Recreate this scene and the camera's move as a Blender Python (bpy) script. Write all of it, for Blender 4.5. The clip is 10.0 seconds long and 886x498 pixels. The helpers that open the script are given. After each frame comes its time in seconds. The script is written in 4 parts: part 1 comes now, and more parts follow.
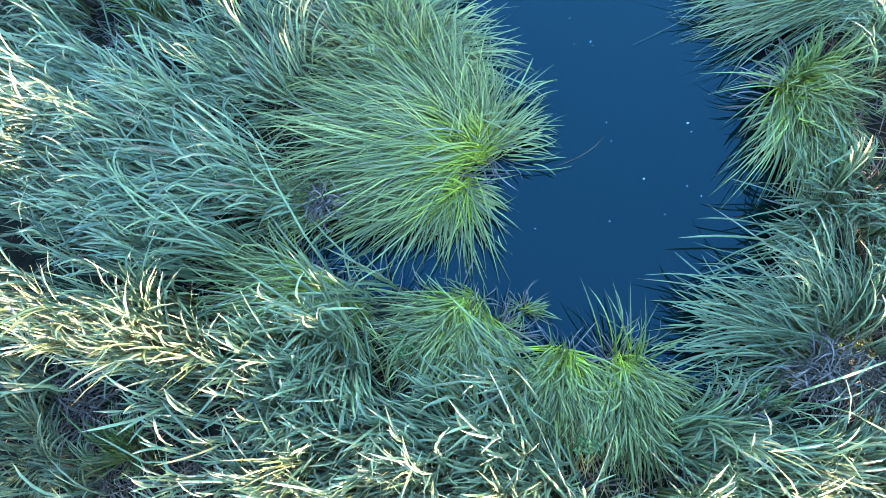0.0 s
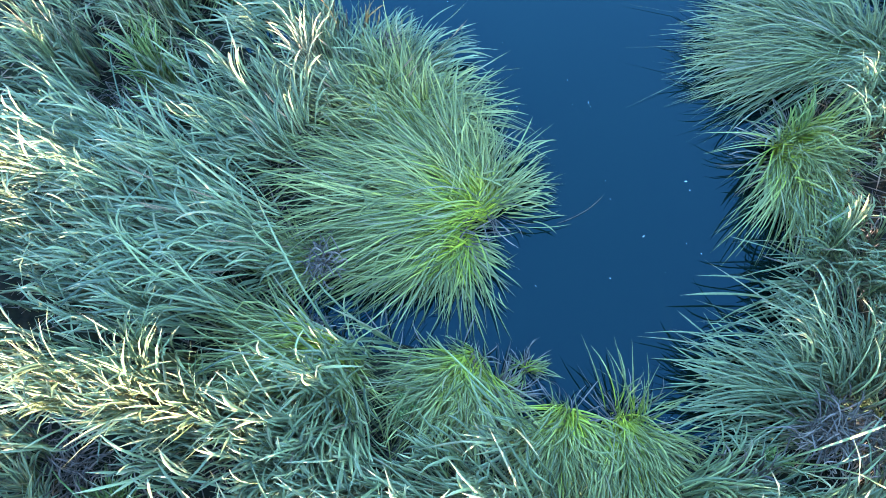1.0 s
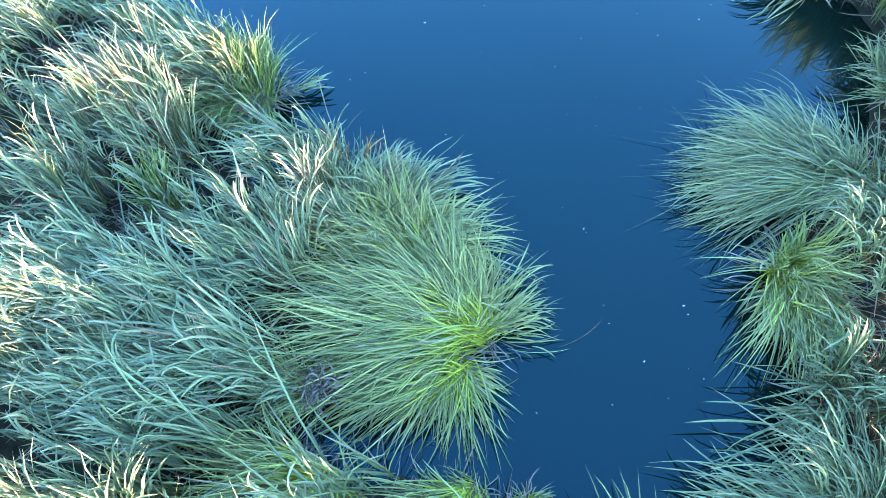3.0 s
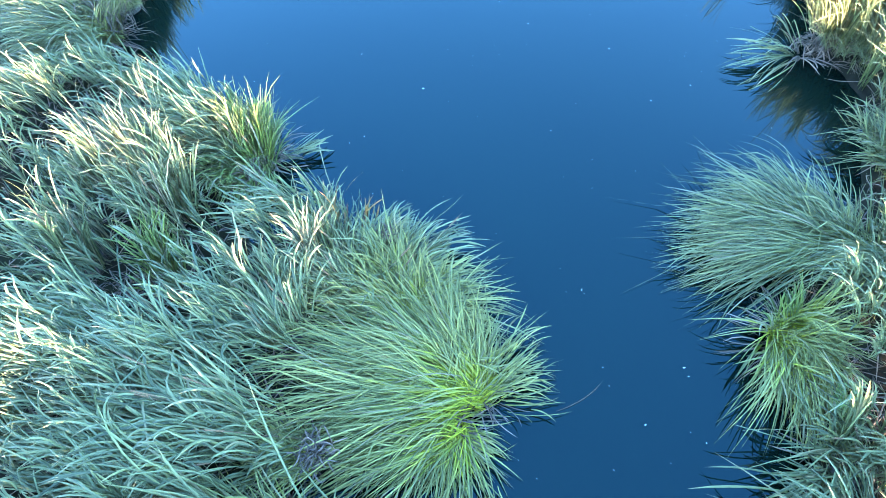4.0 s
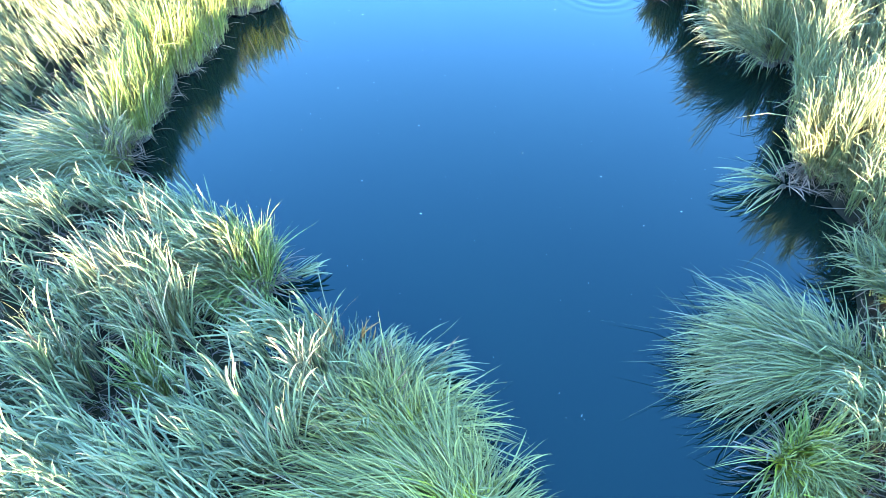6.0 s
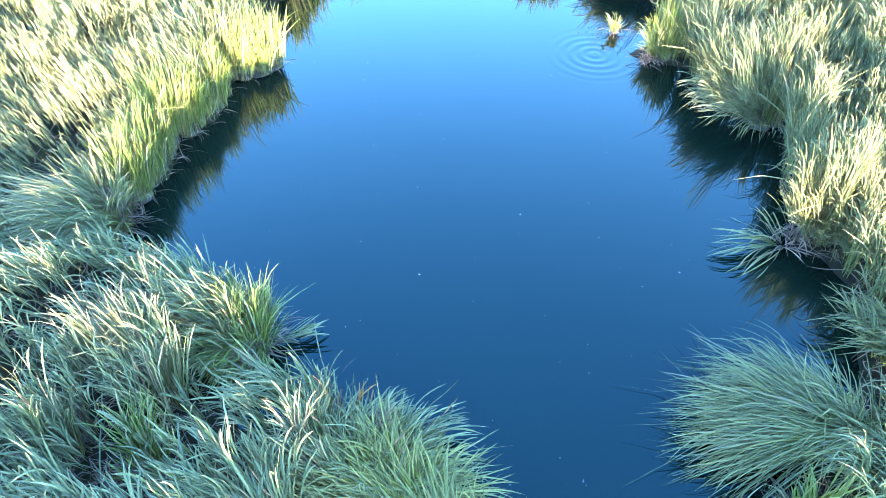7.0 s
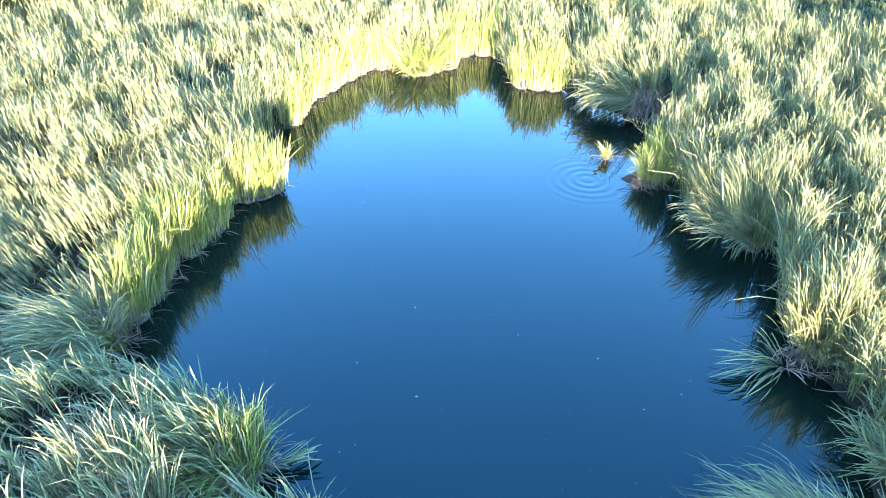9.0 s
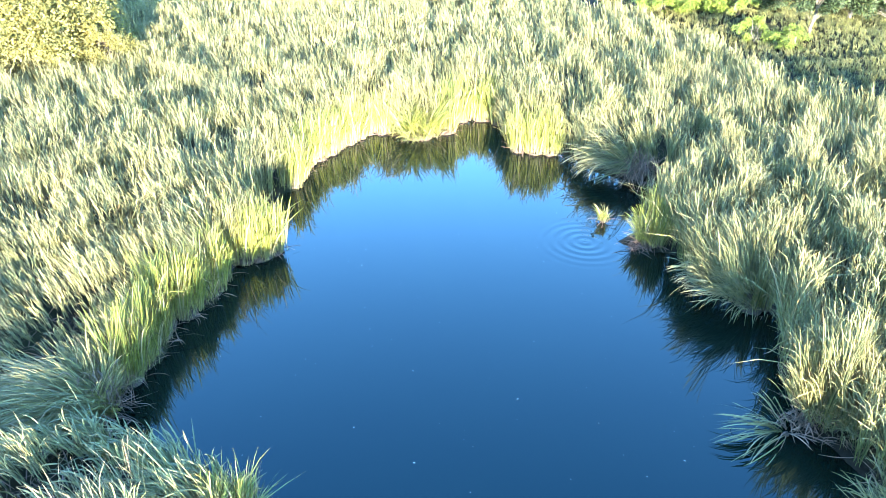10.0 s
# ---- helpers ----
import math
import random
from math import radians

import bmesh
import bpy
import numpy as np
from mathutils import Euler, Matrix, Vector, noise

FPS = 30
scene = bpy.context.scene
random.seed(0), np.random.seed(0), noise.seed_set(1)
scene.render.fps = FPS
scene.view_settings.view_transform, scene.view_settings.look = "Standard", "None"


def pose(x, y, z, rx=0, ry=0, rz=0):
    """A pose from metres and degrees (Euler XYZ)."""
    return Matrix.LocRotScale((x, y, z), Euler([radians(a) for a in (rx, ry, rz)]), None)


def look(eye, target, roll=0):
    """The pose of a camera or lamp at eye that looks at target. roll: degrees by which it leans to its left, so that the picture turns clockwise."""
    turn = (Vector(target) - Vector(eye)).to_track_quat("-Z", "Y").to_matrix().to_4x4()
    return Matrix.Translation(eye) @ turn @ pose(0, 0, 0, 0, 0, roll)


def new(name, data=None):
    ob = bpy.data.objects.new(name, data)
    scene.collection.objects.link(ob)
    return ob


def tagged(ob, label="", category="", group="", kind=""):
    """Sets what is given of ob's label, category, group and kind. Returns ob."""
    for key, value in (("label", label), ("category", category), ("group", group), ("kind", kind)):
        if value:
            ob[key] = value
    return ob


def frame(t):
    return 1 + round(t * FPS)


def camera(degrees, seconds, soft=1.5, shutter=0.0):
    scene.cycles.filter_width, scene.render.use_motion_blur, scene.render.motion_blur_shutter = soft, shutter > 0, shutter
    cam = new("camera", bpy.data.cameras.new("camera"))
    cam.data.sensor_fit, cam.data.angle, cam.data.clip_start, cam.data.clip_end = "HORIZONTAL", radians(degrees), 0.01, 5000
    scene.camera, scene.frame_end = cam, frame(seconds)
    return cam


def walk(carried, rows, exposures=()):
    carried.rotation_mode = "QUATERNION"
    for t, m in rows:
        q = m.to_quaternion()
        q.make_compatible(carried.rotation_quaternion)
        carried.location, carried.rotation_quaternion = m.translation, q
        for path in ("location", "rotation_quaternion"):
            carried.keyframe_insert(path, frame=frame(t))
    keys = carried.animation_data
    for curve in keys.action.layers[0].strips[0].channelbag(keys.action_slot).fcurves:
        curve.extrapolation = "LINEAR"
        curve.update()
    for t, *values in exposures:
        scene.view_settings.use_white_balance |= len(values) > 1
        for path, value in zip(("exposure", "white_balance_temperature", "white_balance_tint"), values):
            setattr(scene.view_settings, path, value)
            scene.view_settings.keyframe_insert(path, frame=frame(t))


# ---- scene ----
# ---- camera ----
cam = camera(63.9, 10.0, soft=0.55)
EXPOSURE, SKY_STRENGTH, SUN_STRENGTH, KELVIN, TINT = 4.55, 0.21, 4.0, 6500, 8
WATER_A, WATER_B = (0.0015, 0.0046, 0.0033), (0.0021, 0.0060, 0.0041)
EYE = (-0.006, 0.2, 9.54)      # hovering in one place while the lens tilts up
PATH = [      # seconds; degrees below level, right of +y, roll
    (0, 78.56, -4.88, -1.60),
    (0.5, 76.40, -4.69, -1.38),
    (1, 73.95, -4.59, -1.25),
    (1.5, 71.48, -4.54, -1.21),
    (2, 68.98, -4.29, -0.98),
    (2.5, 66.43, -4.07, -0.79),
    (4, 59.00, -3.36, -0.19),
    (4.5, 56.52, -3.26, -0.03),
    (5, 54.06, -3.13, 0.10),
    (5.5, 51.58, -3.05, 0.20),
    (7, 44.22, -2.84, 0.45),
    (7.5, 41.77, -2.81, 0.47),
    (8, 39.36, -2.80, 0.46),
    (8.5, 36.98, -2.72, 0.56),
    (9, 34.53, -2.69, 0.59),
    (9.5, 32.03, -2.65, 0.61),
    (10, 29.51, -2.60, 0.65),
]


def aim(down, right, roll):
    d, r = radians(down), radians(right)
    return look(EYE, (EYE[0] + math.sin(r) * math.cos(d), EYE[1] + math.cos(r) * math.cos(d), EYE[2] - math.sin(d)), roll)


walk(cam, [(t, aim(down, right, roll)) for t, down, right, roll in PATH], [(t, EXPOSURE + e, KELVIN, TINT) for t, e in ((0.0, 0.36), (2.5, 0.52), (4.5, 0.72), (6.0, 0.68), (7.5, 0.38), (9.0, 0.14), (10.0, -0.02))])

# ---- light ----
SUN_ELEVATION, SUN_AZIMUTH = 5.4, 168.5      # degrees; azimuth clockwise from +y
world = bpy.data.worlds.new("sky")
scene.world = world
world.use_nodes = True
wn = world.node_tree
sky = wn.nodes.new("ShaderNodeTexSky")
sky.sky_type = "NISHITA"
sky.sun_disc = False
sky.sun_elevation = radians(SUN_ELEVATION)
sky.sun_rotation = radians(SUN_AZIMUTH)
sky.air_density, sky.dust_density, sky.ozone_density = 1.0, 0.5, 3.0
back = wn.nodes["Background"]
back.inputs["Strength"].default_value = SKY_STRENGTH
deep = wn.nodes.new("ShaderNodeMix")
deep.data_type, deep.blend_type = "RGBA", "MULTIPLY"
deep.inputs[0].default_value = 1.0
deep.inputs[7].default_value = (0.78, 1.0, 1.19, 1)     # a clear, deep blue evening sky
wn.links.new(sky.outputs["Color"], deep.inputs[6])
wn.links.new(deep.outputs[2], back.inputs["Color"])

sun_data = bpy.data.lights.new("sun", "SUN")
sun_data.energy, sun_data.angle, sun_data.color = SUN_STRENGTH, radians(0.6), (1.0, 0.90, 0.75)
sun = new("sun", sun_data)
az, el = radians(SUN_AZIMUTH), radians(SUN_ELEVATION)
to_sun = Vector((math.sin(az) * math.cos(el), math.cos(az) * math.cos(el), math.sin(el)))
sun.matrix_world = look(to_sun * 60, (0, 0, 0))


# ---- materials ----
def nodes_of(name):
    m = bpy.data.materials.new(name)
    m.use_nodes = True
    return m, m.node_tree.nodes, m.node_tree.links, m.node_tree.nodes["Principled BSDF"]


def ramp(nodes, stops):
    r = nodes.new("ShaderNodeValToRGB")
    while len(r.color_ramp.elements) < len(stops):
        r.color_ramp.elements.new(0.5)
    for e, (p, c) in zip(r.color_ramp.elements, stops):
        e.position, e.color = p, (*c, 1)
    return r


def mixed(nodes, links, kind, fac, a, b):
    n = nodes.new("ShaderNodeMix")
    n.data_type, n.blend_type = "RGBA", kind
    for socket, value in ((n.inputs[0], fac), (n.inputs[6], a), (n.inputs[7], b)):
        if hasattr(value, "is_linked"):
            links.new(value, socket)
        elif isinstance(value, (int, float)):
            socket.default_value = value
        else:
            socket.default_value = (*value, 1)
    return n.outputs[2]


def leaf_material(name, foot, low, high, tip, dry, dry_share=0.08, rough=0.5, through_share=0.17, low_at=0.16, gloss=0.28):
    """A leaf blade: pale foot, two greens along it, a drying tip; each blade has its own shade and some are dry."""
    m, nodes, links, bsdf = nodes_of(name)
    uv = nodes.new("ShaderNodeUVMap")
    split = nodes.new("ShaderNodeSeparateXYZ")
    links.new(uv.outputs[0], split.inputs[0])
    along = ramp(nodes, [(0.0, foot), (low_at, low), (max(0.6, low_at + 0.1), high), (0.93, high), (0.985, tip)])
    links.new(split.outputs[1], along.inputs[0])
    geo = nodes.new("ShaderNodeNewGeometry")
    per = geo.outputs["Random Per Island"]
    shade = ramp(nodes, [(0.0, (0.32, 0.36, 0.34)), (0.3, (0.78, 0.81, 0.80)), (0.75, (1.14, 1.12, 1.05)), (1.0, (1.62, 1.52, 1.28))])
    links.new(per, shade.inputs[0])
    colour = mixed(nodes, links, "MULTIPLY", 1.0, along.outputs[0], shade.outputs[0])
    # brown blotches
    co = nodes.new("ShaderNodeTexCoord")
    blot = nodes.new("ShaderNodeTexNoise")
    blot.inputs["Scale"].default_value = 7.0
    blot.inputs["Detail"].default_value = 4.0
    links.new(co.outputs["Object"], blot.inputs["Vector"])
    spots = ramp(nodes, [(0.60, (0, 0, 0)), (0.75, (0.55, 0.55, 0.55))])
    links.new(blot.outputs[0], spots.inputs[0])
    colour = mixed(nodes, links, "MIX", spots.outputs[0], colour, dry)
    # whole dry blades
    white = nodes.new("ShaderNodeTexWhiteNoise")
    white.noise_dimensions = "1D"
    links.new(per, white.inputs["W"])
    less = nodes.new("ShaderNodeMath")
    less.operation = "LESS_THAN"
    less.inputs[1].default_value = dry_share
    links.new(white.outputs["Value"], less.inputs[0])
    colour = mixed(nodes, links, "MIX", less.outputs[0], colour, dry)
    # the blade is folded along its keel
    keel = nodes.new("ShaderNodeMath")
    keel.operation = "SUBTRACT"
    keel.inputs[1].default_value = 0.5
    links.new(split.outputs[0], keel.inputs[0])
    fold = nodes.new("ShaderNodeMath")
    fold.operation = "ABSOLUTE"
    links.new(keel.outputs[0], fold.inputs[0])
    bump = nodes.new("ShaderNodeBump")
    bump.inputs["Strength"].default_value = 0.7
    bump.inputs["Distance"].default_value = 0.02
    links.new(fold.outputs[0], bump.inputs["Height"])
    links.new(bump.outputs[0], bsdf.inputs["Normal"])
    links.new(colour, bsdf.inputs["Base Color"])
    bsdf.inputs["Roughness"].default_value = rough
    bsdf.inputs["Specular IOR Level"].default_value = gloss
    trans = nodes.new("ShaderNodeBsdfTranslucent")
    warm = mixed(nodes, links, "MULTIPLY", 1.0, colour, (1.15, 1.2, 0.7))
    links.new(warm, trans.inputs["Color"])
    mix = nodes.new("ShaderNodeMixShader")
    mix.inputs[0].default_value = through_share
    out = nodes["Material Output"]
    links.new(bsdf.outputs[0], mix.inputs[1])
    links.new(trans.outputs[0], mix.inputs[2])
    links.new(mix.outputs[0], out.inputs["Surface"])
    return m


def noisy_material(name, a, b, scale, rough=0.8, bump_height=0.0, a2=None):
    m, nodes, links, bsdf = nodes_of(name)
    co = nodes.new("ShaderNodeTexCoord")
    n1 = nodes.new("ShaderNodeTexNoise")
    n1.inputs["Scale"].default_value = scale
    n1.inputs["Detail"].default_value = 6.0
    links.new(co.outputs["Object"], n1.inputs["Vector"])
    r = ramp(nodes, [(0.3, a), (0.7, b)])
    links.new(n1.outputs[0], r.inputs[0])
    colour = r.outputs[0]
    n2 = nodes.new("ShaderNodeTexNoise")
    n2.inputs["Scale"].default_value = scale * 0.11
    n2.inputs["Detail"].default_value = 3.0
    links.new(co.outputs["Object"], n2.inputs["Vector"])
    if a2:
        r2 = ramp(nodes, [(0.42, (0, 0, 0)), (0.62, (1, 1, 1))])
        links.new(n2.outputs[0], r2.inputs[0])
        colour = mixed(nodes, links, "MIX", r2.outputs[0], colour, a2)
    links.new(colour, bsdf.inputs["Base Color"])
    bsdf.inputs["Roughness"].default_value = rough
    if bump_height:
        bump = nodes.new("ShaderNodeBump")
        bump.inputs["Distance"].default_value = bump_height
        links.new(n1.outputs[0], bump.inputs["Height"])
        links.new(bump.outputs[0], bsdf.inputs["Normal"])
    return m


def water_material():
    m, nodes, links, bsdf = nodes_of("pond_water")
    co = nodes.new("ShaderNodeTexCoord")
    n1 = nodes.new("ShaderNodeTexNoise")
    n1.inputs["Scale"].default_value = 0.22
    n1.inputs["Detail"].default_value = 3.0
    links.new(co.outputs["Object"], n1.inputs["Vector"])
    r = ramp(nodes, [(0.35, WATER_A), (0.7, WATER_B)])
    links.new(n1.outputs[0], r.inputs[0])
    links.new(r.outputs[0], bsdf.inputs["Base Color"])
    bsdf.inputs["Roughness"].default_value = 0.012
    bsdf.inputs["IOR"].default_value = 1.37
    bsdf.inputs["Specular Tint"].default_value = (0.365, 0.80, 1.0, 1)
    n2 = nodes.new("ShaderNodeTexNoise")
    n2.inputs["Scale"].default_value = 1.6
    n2.inputs["Detail"].default_value = 2.0
    links.new(co.outputs["Object"], n2.inputs["Vector"])
    bump = nodes.new("ShaderNodeBump")
    bump.inputs["Strength"].default_value = 0.08
    bump.inputs["Distance"].default_value = 0.012
    # fading rings on the surface
    total = n2.outputs[0]
    for cx, cy, waves_per_m, reach, gain in ((3.16, 17.7, 22.0, 1.6, 2.2), (0.74, 12.0, 60.0, 0.34, 0.7)):
        away = nodes.new("ShaderNodeVectorMath")
        away.operation = "DISTANCE"
        links.new(co.outputs["Object"], away.inputs[0])
        away.inputs[1].default_value = (cx, cy, 0)
        phase = nodes.new("ShaderNodeMath")
        phase.operation = "MULTIPLY"
        phase.inputs[1].default_value = waves_per_m
        links.new(away.outputs["Value"], phase.inputs[0])
        ring = nodes.new("ShaderNodeMath")
        ring.operation = "SINE"
        links.new(phase.outputs[0], ring.inputs[0])
        fade = nodes.new("ShaderNodeMapRange")
        fade.inputs["From Min"].default_value, fade.inputs["From Max"].default_value = reach, reach * 0.3
        fade.inputs["To Min"].default_value, fade.inputs["To Max"].default_value = 0.0, gain
        links.new(away.outputs["Value"], fade.inputs["Value"])
        ringed = nodes.new("ShaderNodeMath")
        ringed.operation = "MULTIPLY"
        links.new(ring.outputs[0], ringed.inputs[0])
        links.new(fade.outputs[0], ringed.inputs[1])
        add = nodes.new("ShaderNodeMath")
        add.operation = "ADD"
        links.new(total, add.inputs[0])
        links.new(ringed.outputs[0], add.inputs[1])
        total = add.outputs[0]
    links.new(total, bump.inputs["Height"])
    links.new(bump.outputs[0], bsdf.inputs["Normal"])
    return m


CATTAIL = leaf_material("cattail_leaf", (0.134, 0.134, 0.0447), (0.115, 0.118, 0.0352), (0.144, 0.141, 0.0657), (0.211, 0.18, 0.099), (0.192, 0.147, 0.0703), 0.06)
SEDGE = leaf_material("sedge_leaf", (0.358, 0.326, 0.0224), (0.301, 0.281, 0.0256), (0.211, 0.185, 0.0607), (0.204, 0.173, 0.0639), (0.23, 0.173, 0.0831), 0.04, 0.5, low_at=0.34)
GREY_SEDGE = leaf_material("grey_sedge_leaf", (0.223, 0.202, 0.0416), (0.168, 0.164, 0.0416), (0.154, 0.141, 0.0584), (0.178, 0.158, 0.0653), (0.198, 0.154, 0.0851), 0.04, 0.5, low_at=0.25)
RUSH = leaf_material("sweet_flag_leaf", (0.211, 0.198, 0.0954), (0.167, 0.179, 0.0383), (0.128, 0.144, 0.0383), (0.192, 0.167, 0.0511), (0.23, 0.192, 0.115), 0.08, 0.4, low_at=0.32)
STRAW = leaf_material("dead_straw", (0.0639, 0.0383, 0.0287), (0.134, 0.0831, 0.0639), (0.179, 0.112, 0.0895), (0.192, 0.128, 0.0954), (0.0767, 0.0479, 0.0319), 0.25, 0.7, 0.1)
CREAM = leaf_material("bleached_reed_leaf", (0.167, 0.147, 0.0831), (0.192, 0.167, 0.0954), (0.23, 0.192, 0.115), (0.243, 0.192, 0.128), (0.192, 0.128, 0.0767), 0.1, 0.6, 0.15)
SPIKE = noisy_material("cattail_spike_brown", (0.071, 0.0355, 0.0177), (0.156, 0.0852, 0.0355), 60, 0.9)
CROWN = noisy_material("root_crown_peat", (0.0213, 0.0156, 0.0114), (0.071, 0.0497, 0.0355), 22, 0.9, 0.03)
MUD = noisy_material("marsh_ground", (0.00852, 0.00639, 0.00426), (0.0249, 0.0185, 0.0121), 6, 0.95, 0.03, (0.0213, 0.0213, 0.00994))
MUD.node_tree.nodes["Principled BSDF"].inputs["Specular IOR Level"].default_value = 0.08
WATER = water_material()
BARK = noisy_material("bark", (0.0426, 0.0355, 0.0284), (0.114, 0.0994, 0.0817), 14, 0.9, 0.02)
WILLOW = leaf_material("willow_leaf", (0.117, 0.117, 0.036), (0.131, 0.126, 0.0405), (0.158, 0.144, 0.0495), (0.158, 0.144, 0.0495), (0.171, 0.153, 0.081), 0.06, 0.6, 0.35, gloss=0.25)
RUST = leaf_material("rusty_dead_leaf", (0.09, 0.045, 0.018), (0.18, 0.0765, 0.027), (0.234, 0.099, 0.0315), (0.18, 0.081, 0.036), (0.108, 0.045, 0.027), 0.2, 0.6, 0.12)
ALDER = leaf_material("alder_leaf", (0.0192, 0.0319, 0.014), (0.0204, 0.0352, 0.0153), (0.0287, 0.0447, 0.0192), (0.0287, 0.0447, 0.0192), (0.0319, 0.0352, 0.0159), 0.06, 0.6, gloss=0.2)
SHRUB = leaf_material("shrub_leaf", (0.0767, 0.109, 0.0192), (0.0895, 0.128, 0.0192), (0.109, 0.147, 0.0256), (0.109, 0.147, 0.0256), (0.128, 0.128, 0.0319), 0.05, 0.5, gloss=0.3)
MEADOW = leaf_material("meadow_grass_leaf", (0.0895, 0.0895, 0.0383), (0.103, 0.105, 0.0383), (0.128, 0.131, 0.0479), (0.153, 0.134, 0.0511), (0.153, 0.134, 0.0703), 0.12, 0.5, gloss=0.3)
SPRIG = leaf_material("weed_leaf", (0.0954, 0.115, 0.0224), (0.103, 0.128, 0.0256), (0.115, 0.134, 0.0319), (0.128, 0.14, 0.0319), (0.128, 0.14, 0.0639), 0.03, 0.55, gloss=0.3)
FLOAT = noisy_material("bleached_leaf", (0.213, 0.199, 0.17), (0.355, 0.341, 0.312), 40, 0.6)

# ---- plan of the pond ----
WEST = [(0.55, 27.63), (-0.83, 27.37), (-1.12, 25.83), (-2.02, 25.42), (-3.18, 25.32), (-3.92, 25.91), (-4.16, 24.9), (-4.83, 23.83), (-5.5, 22.6),
        (-5.45, 20.4), (-6.05, 20.14), (-6.17, 18.36), (-5.14, 16.98), (-4.88, 16.3), (-6.13, 15.74), (-5.89, 13.92), (-6.62, 13.38), (-6.29, 11.82),
        (-6.76, 11.12), (-6.69, 10.0), (-6.05, 9.16), (-4.74, 8.79), (-3.69, 8.31), (-3.2, 7.61), (-3.24, 6.59), (-3.39, 5.93), (-3.0, 6.14)]
NEAR = [(-2.71, 6.43), (-1.72, 6.38), (-0.92, 5.86), (-0.3, 5.12), (0.22, 4.47), (0.49, 3.99), (0.35, 3.59), (0.02, 2.99), (-0.53, 2.42), (-1.34, 2.32), (-2.15, 2.12),
        (-2.1, 1.74), (-1.53, 1.5), (-1.16, 1.38), (-0.81, 1.7), (-0.09, 1.58), (0.35, 1.39), (0.57, 0.99), (0.82, 0.58), (1.29, 0.67), (1.92, 0.7),
        (2.34, 0.58), (2.87, 0.47), (3.61, 0.47), (4.34, 0.65), (4.62, 1.23)]
EAST = [(4.67, 2.06), (4.61, 2.87), (4.52, 3.47), (4.41, 4.26), (4.47, 4.85), (4.94, 5.45), (5.3, 6.15), (5.96, 6.85), (6.4, 7.62), (6.63, 8.48), (6.85, 9.32), (6.68, 10.04),
        (6.05, 10.45), (6.47, 11.28), (6.46, 12.5), (7.07, 14.25), (6.93, 14.67), (6.15, 14.87), (5.41, 15.72), (5.38, 17.1), (4.43, 17.35), (3.76, 17.7), (4.95, 18.85),
        (6.05, 20.3), (6.3, 21.7), (4.88, 21.95), (3.83, 22.81), (3.22, 24.03), (2.09, 24.08), (1.13, 24.48), (0.85, 26.54)]
SHORE = np.array(WEST + NEAR + EAST)


def shore_distance(x, y):
    """Distance to the shoreline, positive on land, negative over water."""
    x, y = np.asarray(x, float), np.asarray(y, float)
    best = np.full(x.shape, 1e9)
    inside = np.zeros(x.shape, bool)
    for (ax, ay), (bx, by) in zip(SHORE, np.roll(SHORE, -1, axis=0)):
        dx, dy = bx - ax, by - ay
        s = np.clip(((x - ax) * dx + (y - ay) * dy) / (dx * dx + dy * dy), 0, 1)
        best = np.minimum(best, np.hypot(x - ax - s * dx, y - ay - s * dy))
        if dy:
            inside ^= ((ay > y) != (by > y)) & (x < dx * (y - ay) / dy + ax)
    return np.where(inside, -best, best)


def waves(x, y, scale, seed):
    """A smooth field between about -1 and 1."""
    r = np.random.RandomState(seed)
    total = np.zeros(np.shape(x))
    for k in range(6):
        a, p, f = r.uniform(0, 2 * np.pi), r.uniform(0, 2 * np.pi), r.uniform(0.6, 1.7) / scale
        total = total + np.sin((x * np.cos(a) + y * np.sin(a)) * f * 2 * np.pi + p)
    return total / 3.0


def meadow_edge(y):
    """Where the cattails end on the east side and a low meadow bank begins."""
    return np.interp(y, [24, 27, 28.2, 31, 35, 39, 44, 60], [17.5, 15.0, 12.6, 11.9, 11.7, 10.4, 6.9, 2.0])


def ground_height(x, y):
    d = shore_distance(x, y)
    bank = 1.3 * np.clip((x - meadow_edge(y) - 0.5) / 7.0, 0, 1) * np.clip((y - 24) / 6, 0, 1)
    rise = np.clip(d / 0.5, -1, 1)
    land = 0.10 + 0.035 * waves(x, y, 1.7, 5) + 0.5 * np.clip((np.hypot(x, y - 15) - 75) / 60, 0, 1)
    return bank + np.where(d > 0, land * np.clip(rise, 0.0, 1) - 0.03 * (1 - rise), -0.03 + np.clip(d, -1.2, 0) * 0.6)


# ---- mesh helpers ----
def sheet(name, verts, faces, material):
    me = bpy.data.meshes.new(name)
    me.from_pydata(verts, [], faces)
    me.materials.append(material)
    me.polygons.foreach_set("use_smooth", np.ones(len(me.polygons), bool))
    return me


def part(name, me, parent, label=""):
    """One mesh as a part of a thing."""
    ob = new(name, me)
    ob.parent = parent
    return tagged(ob, label)


def thing(name, x, y, z, label, category, group=""):
    ob = new(name)
    ob.empty_display_size = 0.2
    ob.location = (x, y, z)
    return tagged(ob, label, category, group)


